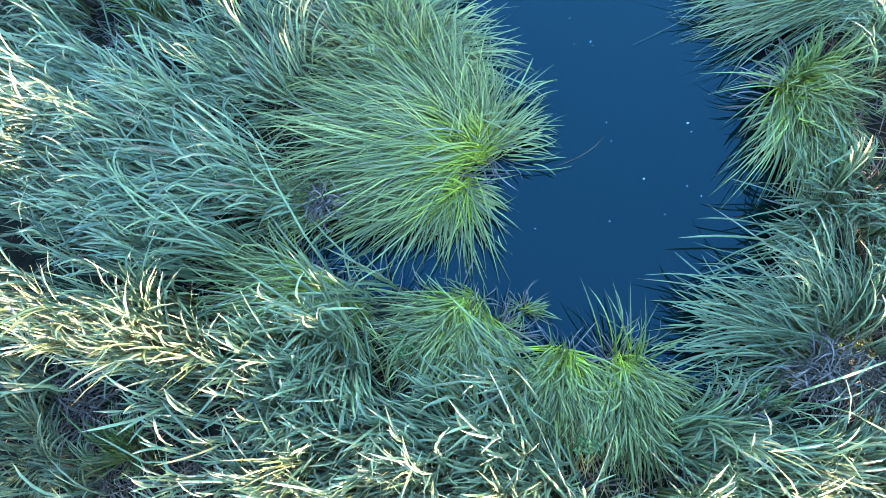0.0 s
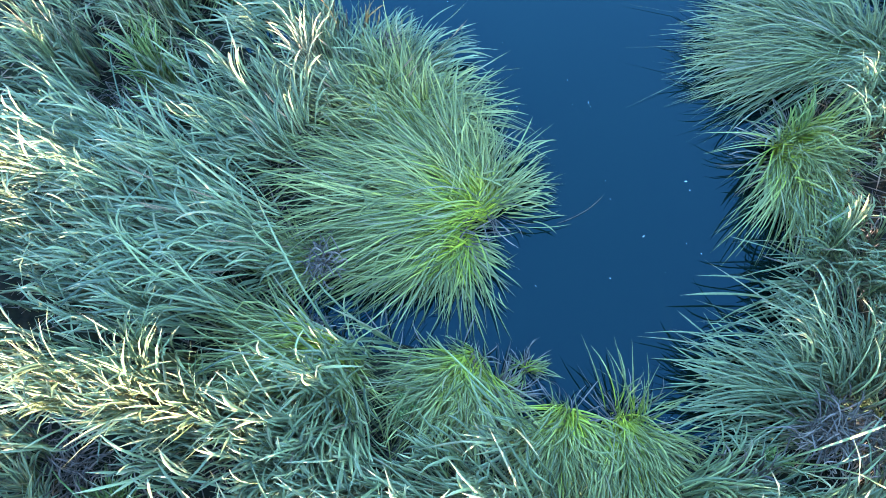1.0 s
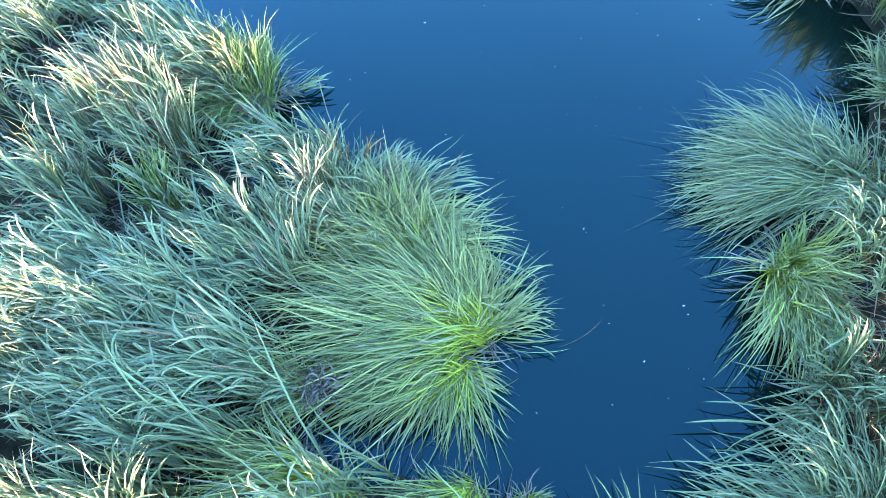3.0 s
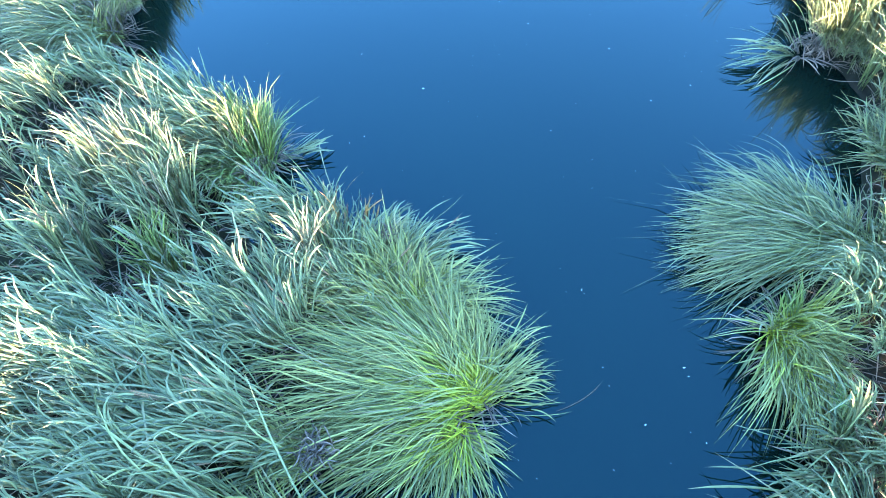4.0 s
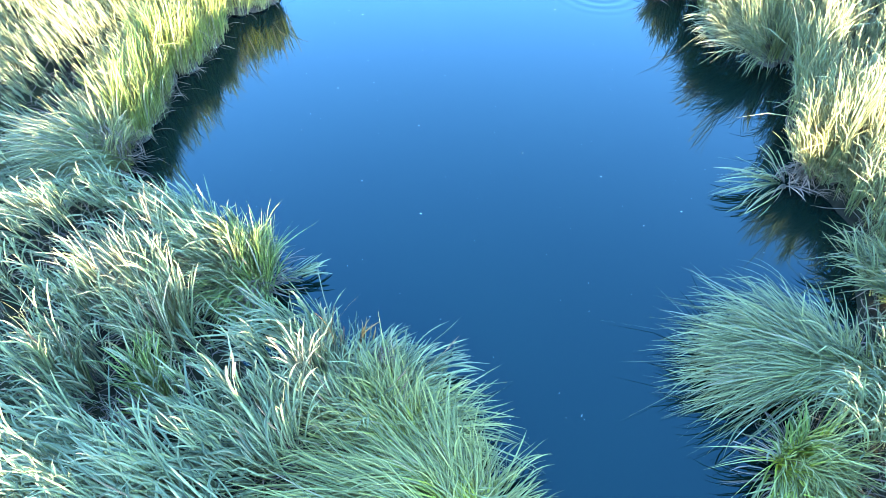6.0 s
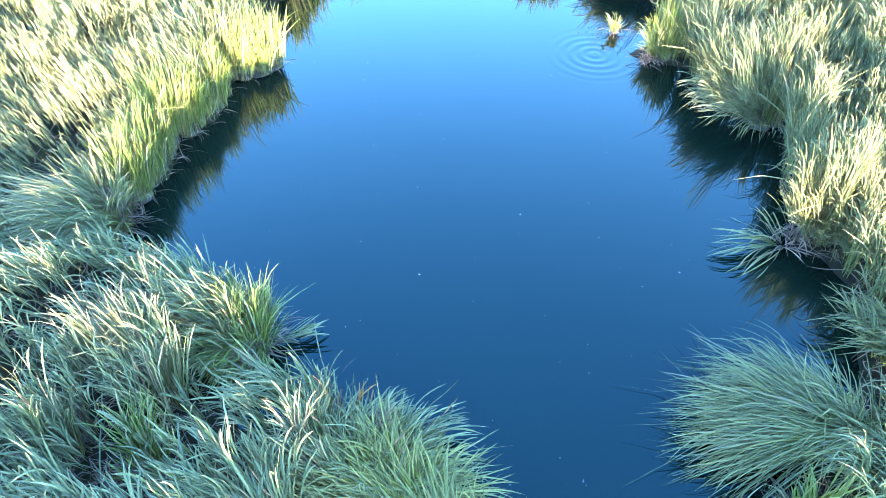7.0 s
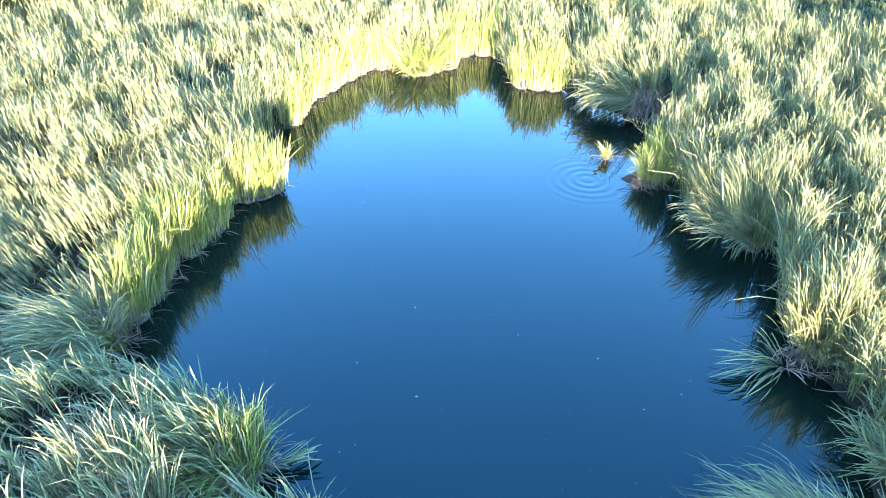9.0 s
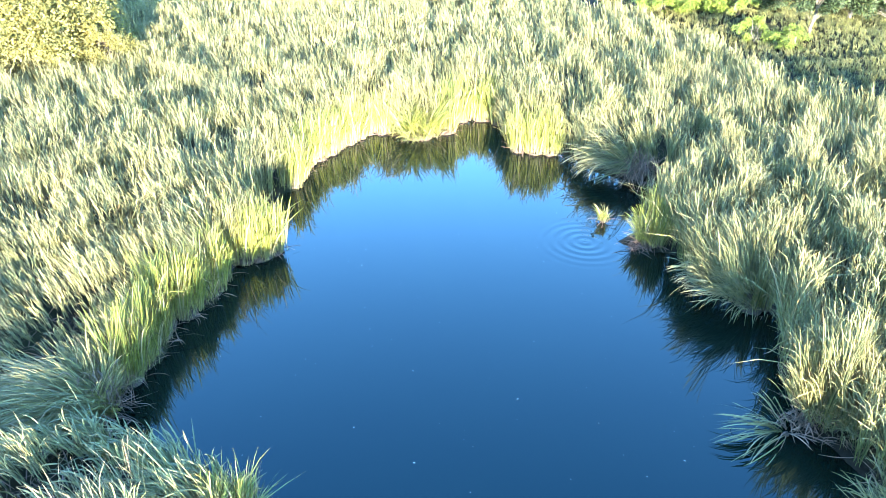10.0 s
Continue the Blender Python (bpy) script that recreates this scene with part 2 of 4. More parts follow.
def ribbons(name, p0, p1, p2, width, segments, rng, material, twist=0.32, thick_foot=0.55, hook=0.06, kinks=0.06, droop=0.0, start=0.0):
    """One mesh of leaf blades, each along the curve p0, p1, p2, tapering to its tip; start: how far up the leaf each one begins."""
    n = len(p0)
    p0, p1, p2 = (np.asarray(a, float).reshape(n, 3) for a in (p0, p1, p2))
    width = np.broadcast_to(np.asarray(width, float), (n,))
    s = np.linspace(0, 1, segments + 1)[None, :, None]
    mid = (1 - s) ** 2 * p0[:, None] + 2 * s * (1 - s) * p1[:, None] + s ** 2 * p2[:, None]
    size = np.linalg.norm(p2 - p0, axis=1)[:, None, None]
    sway = np.clip(rng.normal(0, 1, (n, 1, 3)), -1.6, 1.6) * np.array([1.0, 1.0, 0.35]) + np.array([0, 0, -0.55])
    mid = mid + size * hook * sway * s ** 2.5
    mid[..., 2] -= size[..., 0] * droop * s[..., 0] ** 3 * rng.uniform(0.5, 1.5, (n, 1))
    at = rng.uniform(0.45, 0.85, n)[:, None, None]
    fold = np.clip(rng.normal(0, 1, (n, 1, 3)), -1.4, 1.4) * np.array([1, 1, 0.4]) + np.array([0, 0, -0.5])
    fold *= (rng.uniform(0, 1, n) < kinks)[:, None, None]
    mid = mid + size * 0.6 * fold * np.maximum(0, s - at)
    mid[..., 2] = np.maximum(mid[..., 2], np.minimum(p0[:, 2].min(), 0.0) + 0.012)
    tan = np.gradient(mid, axis=1)
    tan /= np.linalg.norm(tan, axis=2, keepdims=True) + 1e-9
    flat = (p2 - p0)[:, :2]
    flat = flat / (np.linalg.norm(flat, axis=1, keepdims=True) + 1e-6)
    side = np.stack([-flat[:, 1], flat[:, 0], np.zeros(n)], 1)
    turn = rng.uniform(0, 2 * np.pi, n)
    upright = np.clip((p2 - p0)[:, 2] / (np.linalg.norm(p2 - p0, axis=1) + 1e-6), 0, 1) ** 4
    free = np.stack([np.cos(turn), np.sin(turn), np.zeros(n)], 1)
    side = side * (1 - upright)[:, None] + free * upright[:, None]
    side = np.repeat(side[:, None], segments + 1, 1)
    side -= tan * (side * tan).sum(2, keepdims=True)
    side /= np.linalg.norm(side, axis=2, keepdims=True) + 1e-9
    other = np.cross(tan, side)
    tw = rng.normal(0, twist, n)[:, None] + rng.normal(0, twist, n)[:, None] * s[..., 0]
    side = side * np.cos(tw)[..., None] + other * np.sin(tw)[..., None]
    sv = s[..., 0]
    prof = np.minimum(1.0, thick_foot + 2.2 * sv) * np.clip((1 - sv) * (5.0 if material is CATTAIL else 3.6), 0, 1) ** 0.8
    half = 0.5 * width[:, None, None] * prof[..., None]
    left, right = mid - side * half, mid + side * half
    k = 2 * segments + 1
    verts = np.empty((n, k, 3))
    verts[:, 0:2 * segments:2] = left[:, :-1]
    verts[:, 1:2 * segments:2] = right[:, :-1]
    verts[:, -1] = mid[:, -1]
    faces, uvs = [], []
    for i in range(segments - 1):
        faces += [2 * i, 2 * i + 1, 2 * i + 3, 2 * i + 2]
        uvs += [(0, i / segments), (1, i / segments), (1, (i + 1) / segments), (0, (i + 1) / segments)]
    i = segments - 1
    faces += [2 * i, 2 * i + 1, 2 * segments]
    uvs += [(0, i / segments), (1, i / segments), (0.5, 1.0)]
    sizes = [4] * (segments - 1) + [3]
    loops = (np.arange(n)[:, None] * k + np.array(faces)[None]).astype(np.int32).ravel()
    totals = np.tile(np.array(sizes, np.int32), n)
    starts = np.concatenate([[0], np.cumsum(totals)[:-1]]).astype(np.int32)
    me = bpy.data.meshes.new(name)
    me.vertices.add(n * k)
    me.vertices.foreach_set("co", verts.astype(np.float32).ravel())
    me.loops.add(len(loops))
    me.loops.foreach_set("vertex_index", loops)
    me.polygons.add(len(totals))
    me.polygons.foreach_set("loop_start", starts)
    me.polygons.foreach_set("use_smooth", np.ones(len(totals), bool))
    layer = me.uv_layers.new(name="UVMap")
    uvs = np.tile(np.array(uvs, np.float32), (n, 1, 1))
    start = np.broadcast_to(np.asarray(start, float), (n,))[:, None]
    uvs[..., 1] = start + (1 - start) * uvs[..., 1]
    layer.data.foreach_set("uv", uvs.astype(np.float32).ravel())
    me.materials.append(material)
    me.update(calc_edges=True)
    me.validate()
    return me


# ---- ground and water ----
def ground():
    def steps(a, b, fine):
        out = [-4000, -1500, -600, -300, -160, -100]
        lo = np.concatenate([np.linspace(-70, a - 2.5, max(2, int((a + 70) / 2.5))), np.arange(a, b, fine), np.linspace(b + 2.5, 110, int((110 - b) / 2.5))])
        return np.concatenate([out, lo, [150, 260, 500, 1200, 4000]])
    xs, ys = steps(-10, 10, 0.3), steps(-2, 36, 0.3)
    gx, gy = np.meshgrid(xs, ys)
    gz = ground_height(gx, gy)
    verts = np.stack([gx, gy, gz], 2).reshape(-1, 3)
    w, h = len(xs), len(ys)
    faces = [(j * w + i, j * w + i + 1, (j + 1) * w + i + 1, (j + 1) * w + i) for j in range(h - 1) for i in range(w - 1)]
    ob = new("ground", sheet("ground", verts.tolist(), faces, MUD))
    tagged(ob, "dark peaty marsh ground with rotting plant litter", "ground", kind="structure")


def water():
    xs, ys = np.linspace(-12, 12, 25), np.linspace(-2, 38, 41)
    gx, gy = np.meshgrid(xs, ys)
    verts = np.stack([gx, gy, np.zeros_like(gx)], 2).reshape(-1, 3)
    w, h = len(xs), len(ys)
    faces = [(j * w + i, j * w + i + 1, (j + 1) * w + i + 1, (j + 1) * w + i) for j in range(h - 1) for i in range(w - 1)]
    ob = new("water", sheet("water", verts.tolist(), faces, WATER))
    tagged(ob, "still dark blue pond water mirroring the sky", "water", kind="structure")


ground()
water()


# ---- tussocks at the water's edge ----
def spray(rng, base, radius, tip, spread, n, reach=0.2, arch=0.45, low=0.1, lock=5, lodged=0.88):
    """Blades in locks that start round base and fall towards tip; spread in degrees, arch: how high they rise first."""
    locks = max(3, n // lock)
    one = rng.randint(0, locks, n)
    a, r = rng.uniform(0, 2 * np.pi, locks), radius * np.sqrt(rng.uniform(0, 1, locks))
    p0 = np.stack([base[0] + r * np.cos(a), base[1] + r * np.sin(a), np.full(locks, base[2])], 1)[one]
    p0[:, :2] += rng.normal(0, 0.035, (n, 2))
    d = np.array(tip[:2]) - np.array(base[:2])
    turn = np.radians(rng.normal(0, spread * 1.15, locks)[one] + rng.normal(0, 10.0, n))
    far = np.clip(rng.normal(0.84, reach, locks)[one] + rng.normal(0, 0.11, n), 0.3, 1.06)
    c, s = np.cos(turn), np.sin(turn)
    dx, dy = (d[0] * c - d[1] * s) * far, (d[0] * s + d[1] * c) * far
    tz = (tip[2] - base[2]) * np.clip(rng.normal(1.0, 0.25, locks)[one] + rng.normal(0, 0.08, n), 0.1, 1.7)
    p2 = p0 + np.stack([dx, dy, tz], 1)
    length = math.hypot(d[0], d[1], tip[2])
    rise = length * arch * np.clip(rng.normal(1.0, 0.2, locks)[one] + rng.normal(0, 0.07, n), 0.4, 1.6)
    p1 = p0 + np.stack([dx * 0.38, dy * 0.38, np.maximum(rise, tz * 0.6)], 1) + rng.normal(0, 0.025, (n, 3))
    # leaves curve aside as they fall
    bend = (rng.normal(0, 0.10, locks)[one] + rng.normal(0, 0.07, n)) * length
    aside = np.stack([-dy, dx, np.zeros(n)], 1) / (np.hypot(dx, dy) + 1e-6)[:, None] * bend[:, None]
    p1, p2 = p1 + aside * 0.6, p2 - aside * 0.55
    # lodged stems carry part of the leaves further out
    f = np.clip(rng.uniform(low, 0.78, locks)[one] + rng.normal(0, 0.05, n), 0, 0.84) * (rng.uniform(0, 1, locks) < lodged)[one] * min(1.0, math.hypot(d[0], d[1]) / 1.2)
    q0 = ((1 - f) ** 2)[:, None] * p0 + (2 * f * (1 - f))[:, None] * p1 + (f ** 2)[:, None] * p2
    q0[:, 2] *= np.where(f > 0, 0.72, 1.0)
    p1 = np.where((f > 0)[:, None], q0 + (p2 - q0) * 0.5 + aside * 0.5 + np.array([0, 0, 1.0]) * (rise * (1 - f) * 0.42)[:, None], p1)
    p2[:, 2] = np.maximum(p2[:, 2], 0.02)
    return q0, p1, p2, f


def crown_mesh(rng, radius, height):
    """The lumpy peat foot of a tussock."""
    bm = bmesh.new()
    bmesh.ops.create_icosphere(bm, subdivisions=3, radius=1.0)
    off = Vector(rng.uniform(-50, 50, 3))
    for v in bm.verts:
        k = 1 + 0.35 * noise.noise(v.co * 2.1 + off) + 0.15 * noise.noise(v.co * 6.0 + off)
        v.co = Vector((v.co.x * radius * k, v.co.y * radius * k, v.co.z * height * k))
    me = bpy.data.meshes.new("root_crown")
    bm.to_mesh(me)
    bm.free()
    me.materials.append(CROWN)
    me.polygons.foreach_set("use_smooth", np.ones(len(me.polygons), bool))
    return me


def spike_mesh(length, rng):
    """A thin brown seed spike on its stalk."""
    bm = bmesh.new()
    for r1, r2, z0, z1 in ((0.004, 0.004, 0, 0.78), (0.011, 0.012, 0.78, 0.92), (0.004, 0.001, 0.92, 1.0)):
        g = bmesh.ops.create_cone(bm, cap_ends=True, segments=6, radius1=r1, radius2=r2, depth=(z1 - z0) * length)
        bmesh.ops.translate(bm, verts=g["verts"], vec=(0, 0, (z0 + z1) / 2 * length))
    bend = rng.uniform(0.02, 0.10)
    for v in bm.verts:
        v.co.x += bend * (v.co.z / length) ** 2 * length
    me = bpy.data.meshes.new("seed_spike")
    bm.to_mesh(me)
    bm.free()
    me.materials.append(SPIKE)
    return me


SEEDS = iter(range(100, 1000))


def tussock(kind, x, y, label, sprays, material, width, radius=0.3, dead=40, spikes=0, segments=6, category="sedge", crown=0.12, dead_reach=0.7):
    """A plant clump: leaves in sprays of (tip_x, tip_y, tip_z, spread, count), dead leaves round the foot, a peat crown."""
    rng = np.random.RandomState(next(SEEDS))
    z = 0.02
    ob = thing(kind, x, y, z, label, category, "plant clumps round the pond")
    width *= 0.98 if material is CATTAIL else 1.2
    share = 0.9
    if 4.5 < y < 9 and material is CATTAIL:
        width, share = width * 0.82, share * 1.25
    if y > 9:
        width, share = width * 0.66, share * 1.7
    parts = [spray(rng, (0, 0, 0.03), radius, (s[0] - x, s[1] - y, s[2]), s[3], int(s[4] * share), arch=s[5] if len(s) > 5 else 0.45, lock=11 if material is CATTAIL else 5, low=0.4 if material is CATTAIL and len(s) < 6 else 0.1, lodged=0.98 if material is CATTAIL else 0.5) for s in sprays]
    p0, p1, p2, begin = (np.concatenate([p[k] for p in parts]) for k in range(4))
    w = width * np.clip(rng.normal(1, 0.2, len(p0)), 0.5, 1.3)
    part("leaves", ribbons("leaves", p0, p1, p2, w, segments, rng, material, droop=0.10, hook=0.10 if y < 9 else 0.05, kinks=0.12 if y < 9 else 0.05, start=begin), ob)
    if dead:
        a = rng.uniform(0, 2 * np.pi, dead)
        d = rng.uniform(0.25, 1.0, dead) * dead_reach
        q0 = np.stack([np.cos(a), np.sin(a), np.zeros(dead)], 1) * radius * rng.uniform(0.2, 1.2, (dead, 1))
        q0[:, 2] = 0.06
        q2 = q0 + np.stack([np.cos(a) * d, np.sin(a) * d, rng.uniform(-0.03, 0.22, dead)], 1)
        q1 = (q0 + q2) / 2 + np.stack([rng.normal(0, 0.1, dead), rng.normal(0, 0.1, dead), rng.uniform(0.05, 0.4, dead) * d], 1)
        part("dead_leaves", ribbons("dead_leaves", q0, q1, q2, width * 0.9, 4, rng, STRAW), ob, "greyish tan dead leaves")
    part("root_crown", crown_mesh(rng, radius * 0.75, crown), ob, "dark peaty root crown")
    for _ in range(spikes):
        s = sprays[rng.randint(len(sprays))]
        tip = Vector((s[0] - x, s[1] - y, s[2])) * rng.uniform(0.7, 0.95)
        sp = part("seed_spike", spike_mesh(tip.length, rng), ob, "brown seed spike")
        sp.matrix_local = Matrix.Translation((rng.normal(0, radius * 0.5), rng.normal(0, radius * 0.5), 0.28)) @ (tip + Vector((0, 0, 0.5))).to_track_quat("Z", "Y").to_matrix().to_4x4()
    return ob


CAT_LABEL = "blue-green cattail clump lodged sideways by wind"

# west side, nearest the eye
tussock("sedge_tussock", 0.27, 3.55, "large yellow-green sedge tussock combed towards the bank",
        [(-1.83, 3.01, 0.5, 8, 190, 0.3), (-2.04, 3.48, 0.6, 8, 190, 0.3), (-1.6, 4.14, 0.7, 8, 200, 0.3), (-1.02, 4.64, 0.75, 8, 190, 0.32), (-0.47, 4.83, 0.75, 9, 130, 0.34), (0.04, 4.64, 0.7, 9, 90, 0.34), (0.62, 4.73, 0.5, 10, 70, 0.34), (0.95, 4.42, 0.4, 10, 70, 0.3), (1.23, 4.1, 0.3, 9, 60, 0.26), (1.34, 3.53, 0.08, 9, 30, 0.2), (0.61, 4.03, 0.5, 20, 50, 0.4), (-2.77, 2.85, 0.6, 8, 150, 0.26), (-2.91, 3.39, 0.7, 8, 150, 0.26), (-2.62, 4.04, 0.8, 8, 150, 0.26), (-2.07, 4.61, 0.85, 8, 140, 0.28)],
        SEDGE, 0.014, 0.22, 40)
tussock("sedge_tussock", -0.01, 3.08, "yellow-green sedge tussock drooping beside the small inlet",
        [(-2.06, 2.46, 0.45, 7, 130, 0.3), (-1.55, 2.4, 0.35, 7, 40, 0.28), (-1.87, 2.72, 0.5, 8, 200, 0.3), (-1.2, 2.5, 0.45, 8, 60, 0.3), (-0.72, 2.08, 0.2, 8, 60, 0.28), (-0.3, 1.9, 0.15, 9, 90, 0.26), (0.24, 1.84, 0.1, 8, 60, 0.24), (0.48, 2.31, 0.1, 10, 40, 0.24), (0.79, 2.74, 0.1, 10, 44, 0.22), (0.52, 3.01, 0.15, 14, 20, 0.24)],
        SEDGE, 0.014, 0.2, 60, dead_reach=0.5)
tussock("sedge_tussock", -1.9, 2.56, "bright green sedge tuft with tan dead foot by the inlet",
        [(-2.77, 2.3, 0.5, 18, 160), (-1.8, 2.35, 0.3, 18, 14), (-2.58, 2.82, 0.5, 20, 140)], SEDGE, 0.013, 0.2, 40, dead_reach=0.35)
tussock("cattail_clump", -2.26, 2.7, "blue-green cattail clump lying flat away from the water",
        [(-4.69, 3.08, 1.1, 9, 300), (-3.99, 2.46, 1.0, 10, 280), (-4.79, 3.47, 1.2, 9, 260), (-3.38, 2.11, 0.7, 14, 120)], CATTAIL, 0.026, 0.55, 40, 7, category="cattail")
tussock("cattail_clump", -1.5, 5.07, "mounded blue-green cattail clump at a point of the bank",
        [(-2.13, 5.87, 0.85, 14, 170), (-2.42, 5.4, 0.95, 14, 130), (-1.24, 6.08, 0.75, 16, 170), (-0.54, 6.18, 0.4, 14, 150), (-0.24, 5.83, 0.45, 14, 120), (-1.82, 4.85, 0.85, 25, 120)], CATTAIL, 0.025, 0.55, 40, 6, category="cattail")
tussock("sedge_tussock", -0.89, 4.71, "grey-green sedge tussock combed over the bank edge",
        [(0.55, 4.72, 0.5, 14, 260), (0.03, 5.18, 0.55, 14, 260), (-0.43, 5.64, 0.6, 16, 220), (-1.43, 5.52, 0.9, 20, 200), (-2.11, 4.81, 0.8, 22, 240)], SEDGE, 0.015, 0.5, 30)
tussock("cattail_clump", -2.18, 4.17, CAT_LABEL,
        [(-3.01, 5.0, 1.0, 14, 150), (-3.3, 4.5, 0.95, 14, 150), (-3.6, 4.0, 0.9, 14, 130)], CATTAIL, 0.025, 0.4, 30, 3, category="cattail")
tussock("sedge_tussock", -1.57, 1.37, "green sedge tussock beside the inlet with grey dead stalks",
        [(-3.18, 1.45, 0.7, 12, 240, 0.3), (-2.67, 1.52, 0.45, 10, 90, 0.3), (-1.52, 0.25, 0.7, 18, 170), (-1.22, 0.95, 0.45, 18, 110), (-3.38, 0.92, 0.9, 14, 220), (-2.15, 0.54, 0.8, 18, 200)], SEDGE, 0.016, 0.2, 30, dead_reach=0.4)
tussock("sedge_tussock", 0.18, 1.28, "olive-green sedge tussock spilling back from the water",
        [(-1.02, 0.81, 0.5, 12, 200, 0.25), (-0.64, 0.54, 0.7, 16, 280), (-0.36, 1.45, 0.35, 14, 60, 0.25), (0.46, 0.21, 0.7, 16, 180), (0.13, 0.7, 0.5, 22, 140), (-0.32, 0.03, 0.8, 16, 200)], SEDGE, 0.014, 0.24, 30, dead_reach=0.4)
tussock("sedge_tussock", 0.57, 0.94, "small frayed sedge tuft with a brown rotten foot",
        [(0.32, 1.46, 0.3, 30, 50), (0.62, 0.3, 0.5, 25, 90), (0.96, 1.12, 0.15, 40, 25)], SEDGE, 0.014, 0.16, 80, crown=0.2)
tussock("sedge_tussock", 1.5, 0.67, "bright green sedge tussock at the near bank",
        [(0.81, 0.21, 0.4, 9, 110, 0.3), (0.85, -0.19, 0.5, 9, 150, 0.3), (1.2, -0.54, 0.55, 9, 170, 0.3), (1.67, -0.74, 0.6, 9, 170, 0.3), (1.96, -0.2, 0.5, 12, 120, 0.3), (1.12, 0.84, 0.3, 12, 14, 0.3), (1.55, 1.07, 0.5, 10, 10, 0.3)],
        SEDGE, 0.015, 0.22, 30)
tussock("sedge_tussock", 2.23, 0.62, "green sedge tussock with a few upright leaves over the water",
        [(1.88, -0.72, 0.6, 9, 160, 0.3), (2.35, -0.73, 0.6, 9, 170, 0.3), (2.78, -0.35, 0.55, 9, 160, 0.3), (3.13, 0.11, 0.45, 9, 130, 0.3), (2.61, 0.08, 0.4, 14, 90, 0.3), (1.96, 1.47, 0.9, 6, 10, 0.4), (2.13, 1.51, 0.9, 6, 10, 0.4), (2.48, 1.08, 0.5, 10, 10, 0.3), (2.91, 1.11, 0.5, 8, 6, 0.3), (3.27, 0.72, 0.15, 10, 8, 0.25)],
        SEDGE, 0.015, 0.24, 50)
tussock("sedge_tuft", 0.95, 1.33, "small dark frayed tuft standing in the water",
        [(1.3, 1.55, 0.25, 25, 22), (1.26, 1.28, 0.15, 25, 16), (0.64, 1.21, 0.2, 25, 10)], SEDGE, 0.010, 0.06, 24, crown=0.06, dead_reach=0.4)

# east side, nearest the eye
tussock("cattail_clump", 5.17, 0.99, "dark blue-green cattail fan leaning out over the water",
        [(2.9, 1.74, 0.7, 7, 120, 0.3), (2.88, 1.22, 0.55, 7, 120, 0.3), (3.21, 0.95, 0.35, 8, 80, 0.3), (3.63, 1.85, 1.0, 9, 140, 0.35), (4.34, 2.25, 1.2, 10, 150, 0.4), (3.44, 1.56, 0.75, 9, 110, 0.3), (4.99, 2.08, 1.3, 14, 120), (5.75, 1.9, 1.3, 16, 90)], CATTAIL, 0.021, 0.5, 130, 0, category="cattail")
tussock("cattail_clump", 5.24, 2.84, "pale blue-green cattail clump spreading over the bank",
        [(3.43, 2.57, 0.5, 5, 22, 0.25), (3.75, 2.75, 0.6, 7, 34, 0.3), (4.4, 3.2, 0.95, 12, 110), (4.99, 3.3, 1.3, 20, 120), (4.45, 2.09, 0.5, 14, 90), (5.89, 2.62, 1.2, 20, 120)], CATTAIL, 0.025, 0.45, 40, 2, category="cattail")
tussock("sweet_flag_clump", 4.64, 4.71, "bright yellow-green upright flag clump among sedges",
        [(4.28, 5.0, 0.85, 20, 40), (4.72, 5.1, 0.85, 22, 36), (4.49, 4.6, 0.6, 40, 30)], RUSH, 0.020, 0.16, 20, category="flag")
tussock("sedge_tussock", 4.75, 4.57, "green sedge tussock hanging down to the water with dark dead leaves",
        [(3.75, 4.4, 0.4, 8, 26), (4.1, 3.9, 0.3, 8, 34), (4.55, 3.1, 0.3, 9, 190), (4.55, 3.55, 0.4, 10, 190), (5.07, 3.66, 0.8, 20, 200), (5.33, 4.38, 1.0, 22, 200)], SEDGE, 0.016, 0.4, 130, dead_reach=1.0)
tussock("sedge_tussock", 5.65, 6.16, "mounded grey-green sedge tussock flopping across the water",
        [(3.3, 6.35, 0.35, 10, 560, 0.36), (3.65, 6.75, 0.5, 10, 520, 0.36), (4.3, 7.0, 0.65, 12, 280, 0.4), (3.4, 6.08, 0.35, 8, 460, 0.36), (4.9, 7.0, 0.75, 14, 160, 0.45), (5.6, 7.0, 0.8, 16, 60)], GREY_SEDGE, 0.0135, 0.3, 40)
tussock("sedge_tussock", 6.45, 5.81, "grey-green sedge tussock behind the flopping mound",
        [(5.03, 5.52, 0.8, 16, 260), (5.49, 4.96, 0.8, 18, 240), (6.99, 6.58, 0.9, 25, 220)], GREY_SEDGE, 0.016, 0.5, 20)
tussock("sedge_tussock", 7.19, 7.85, "sedge tussock hanging into a dark gap of water",
        [(6.2, 8.3, 0.7, 12, 160), (6.55, 7.3, 0.6, 12, 90), (6.85, 9.08, 0.7, 18, 180), (7.91, 7.58, 1.0, 25, 200)], GREY_SEDGE, 0.016, 0.45, 30)

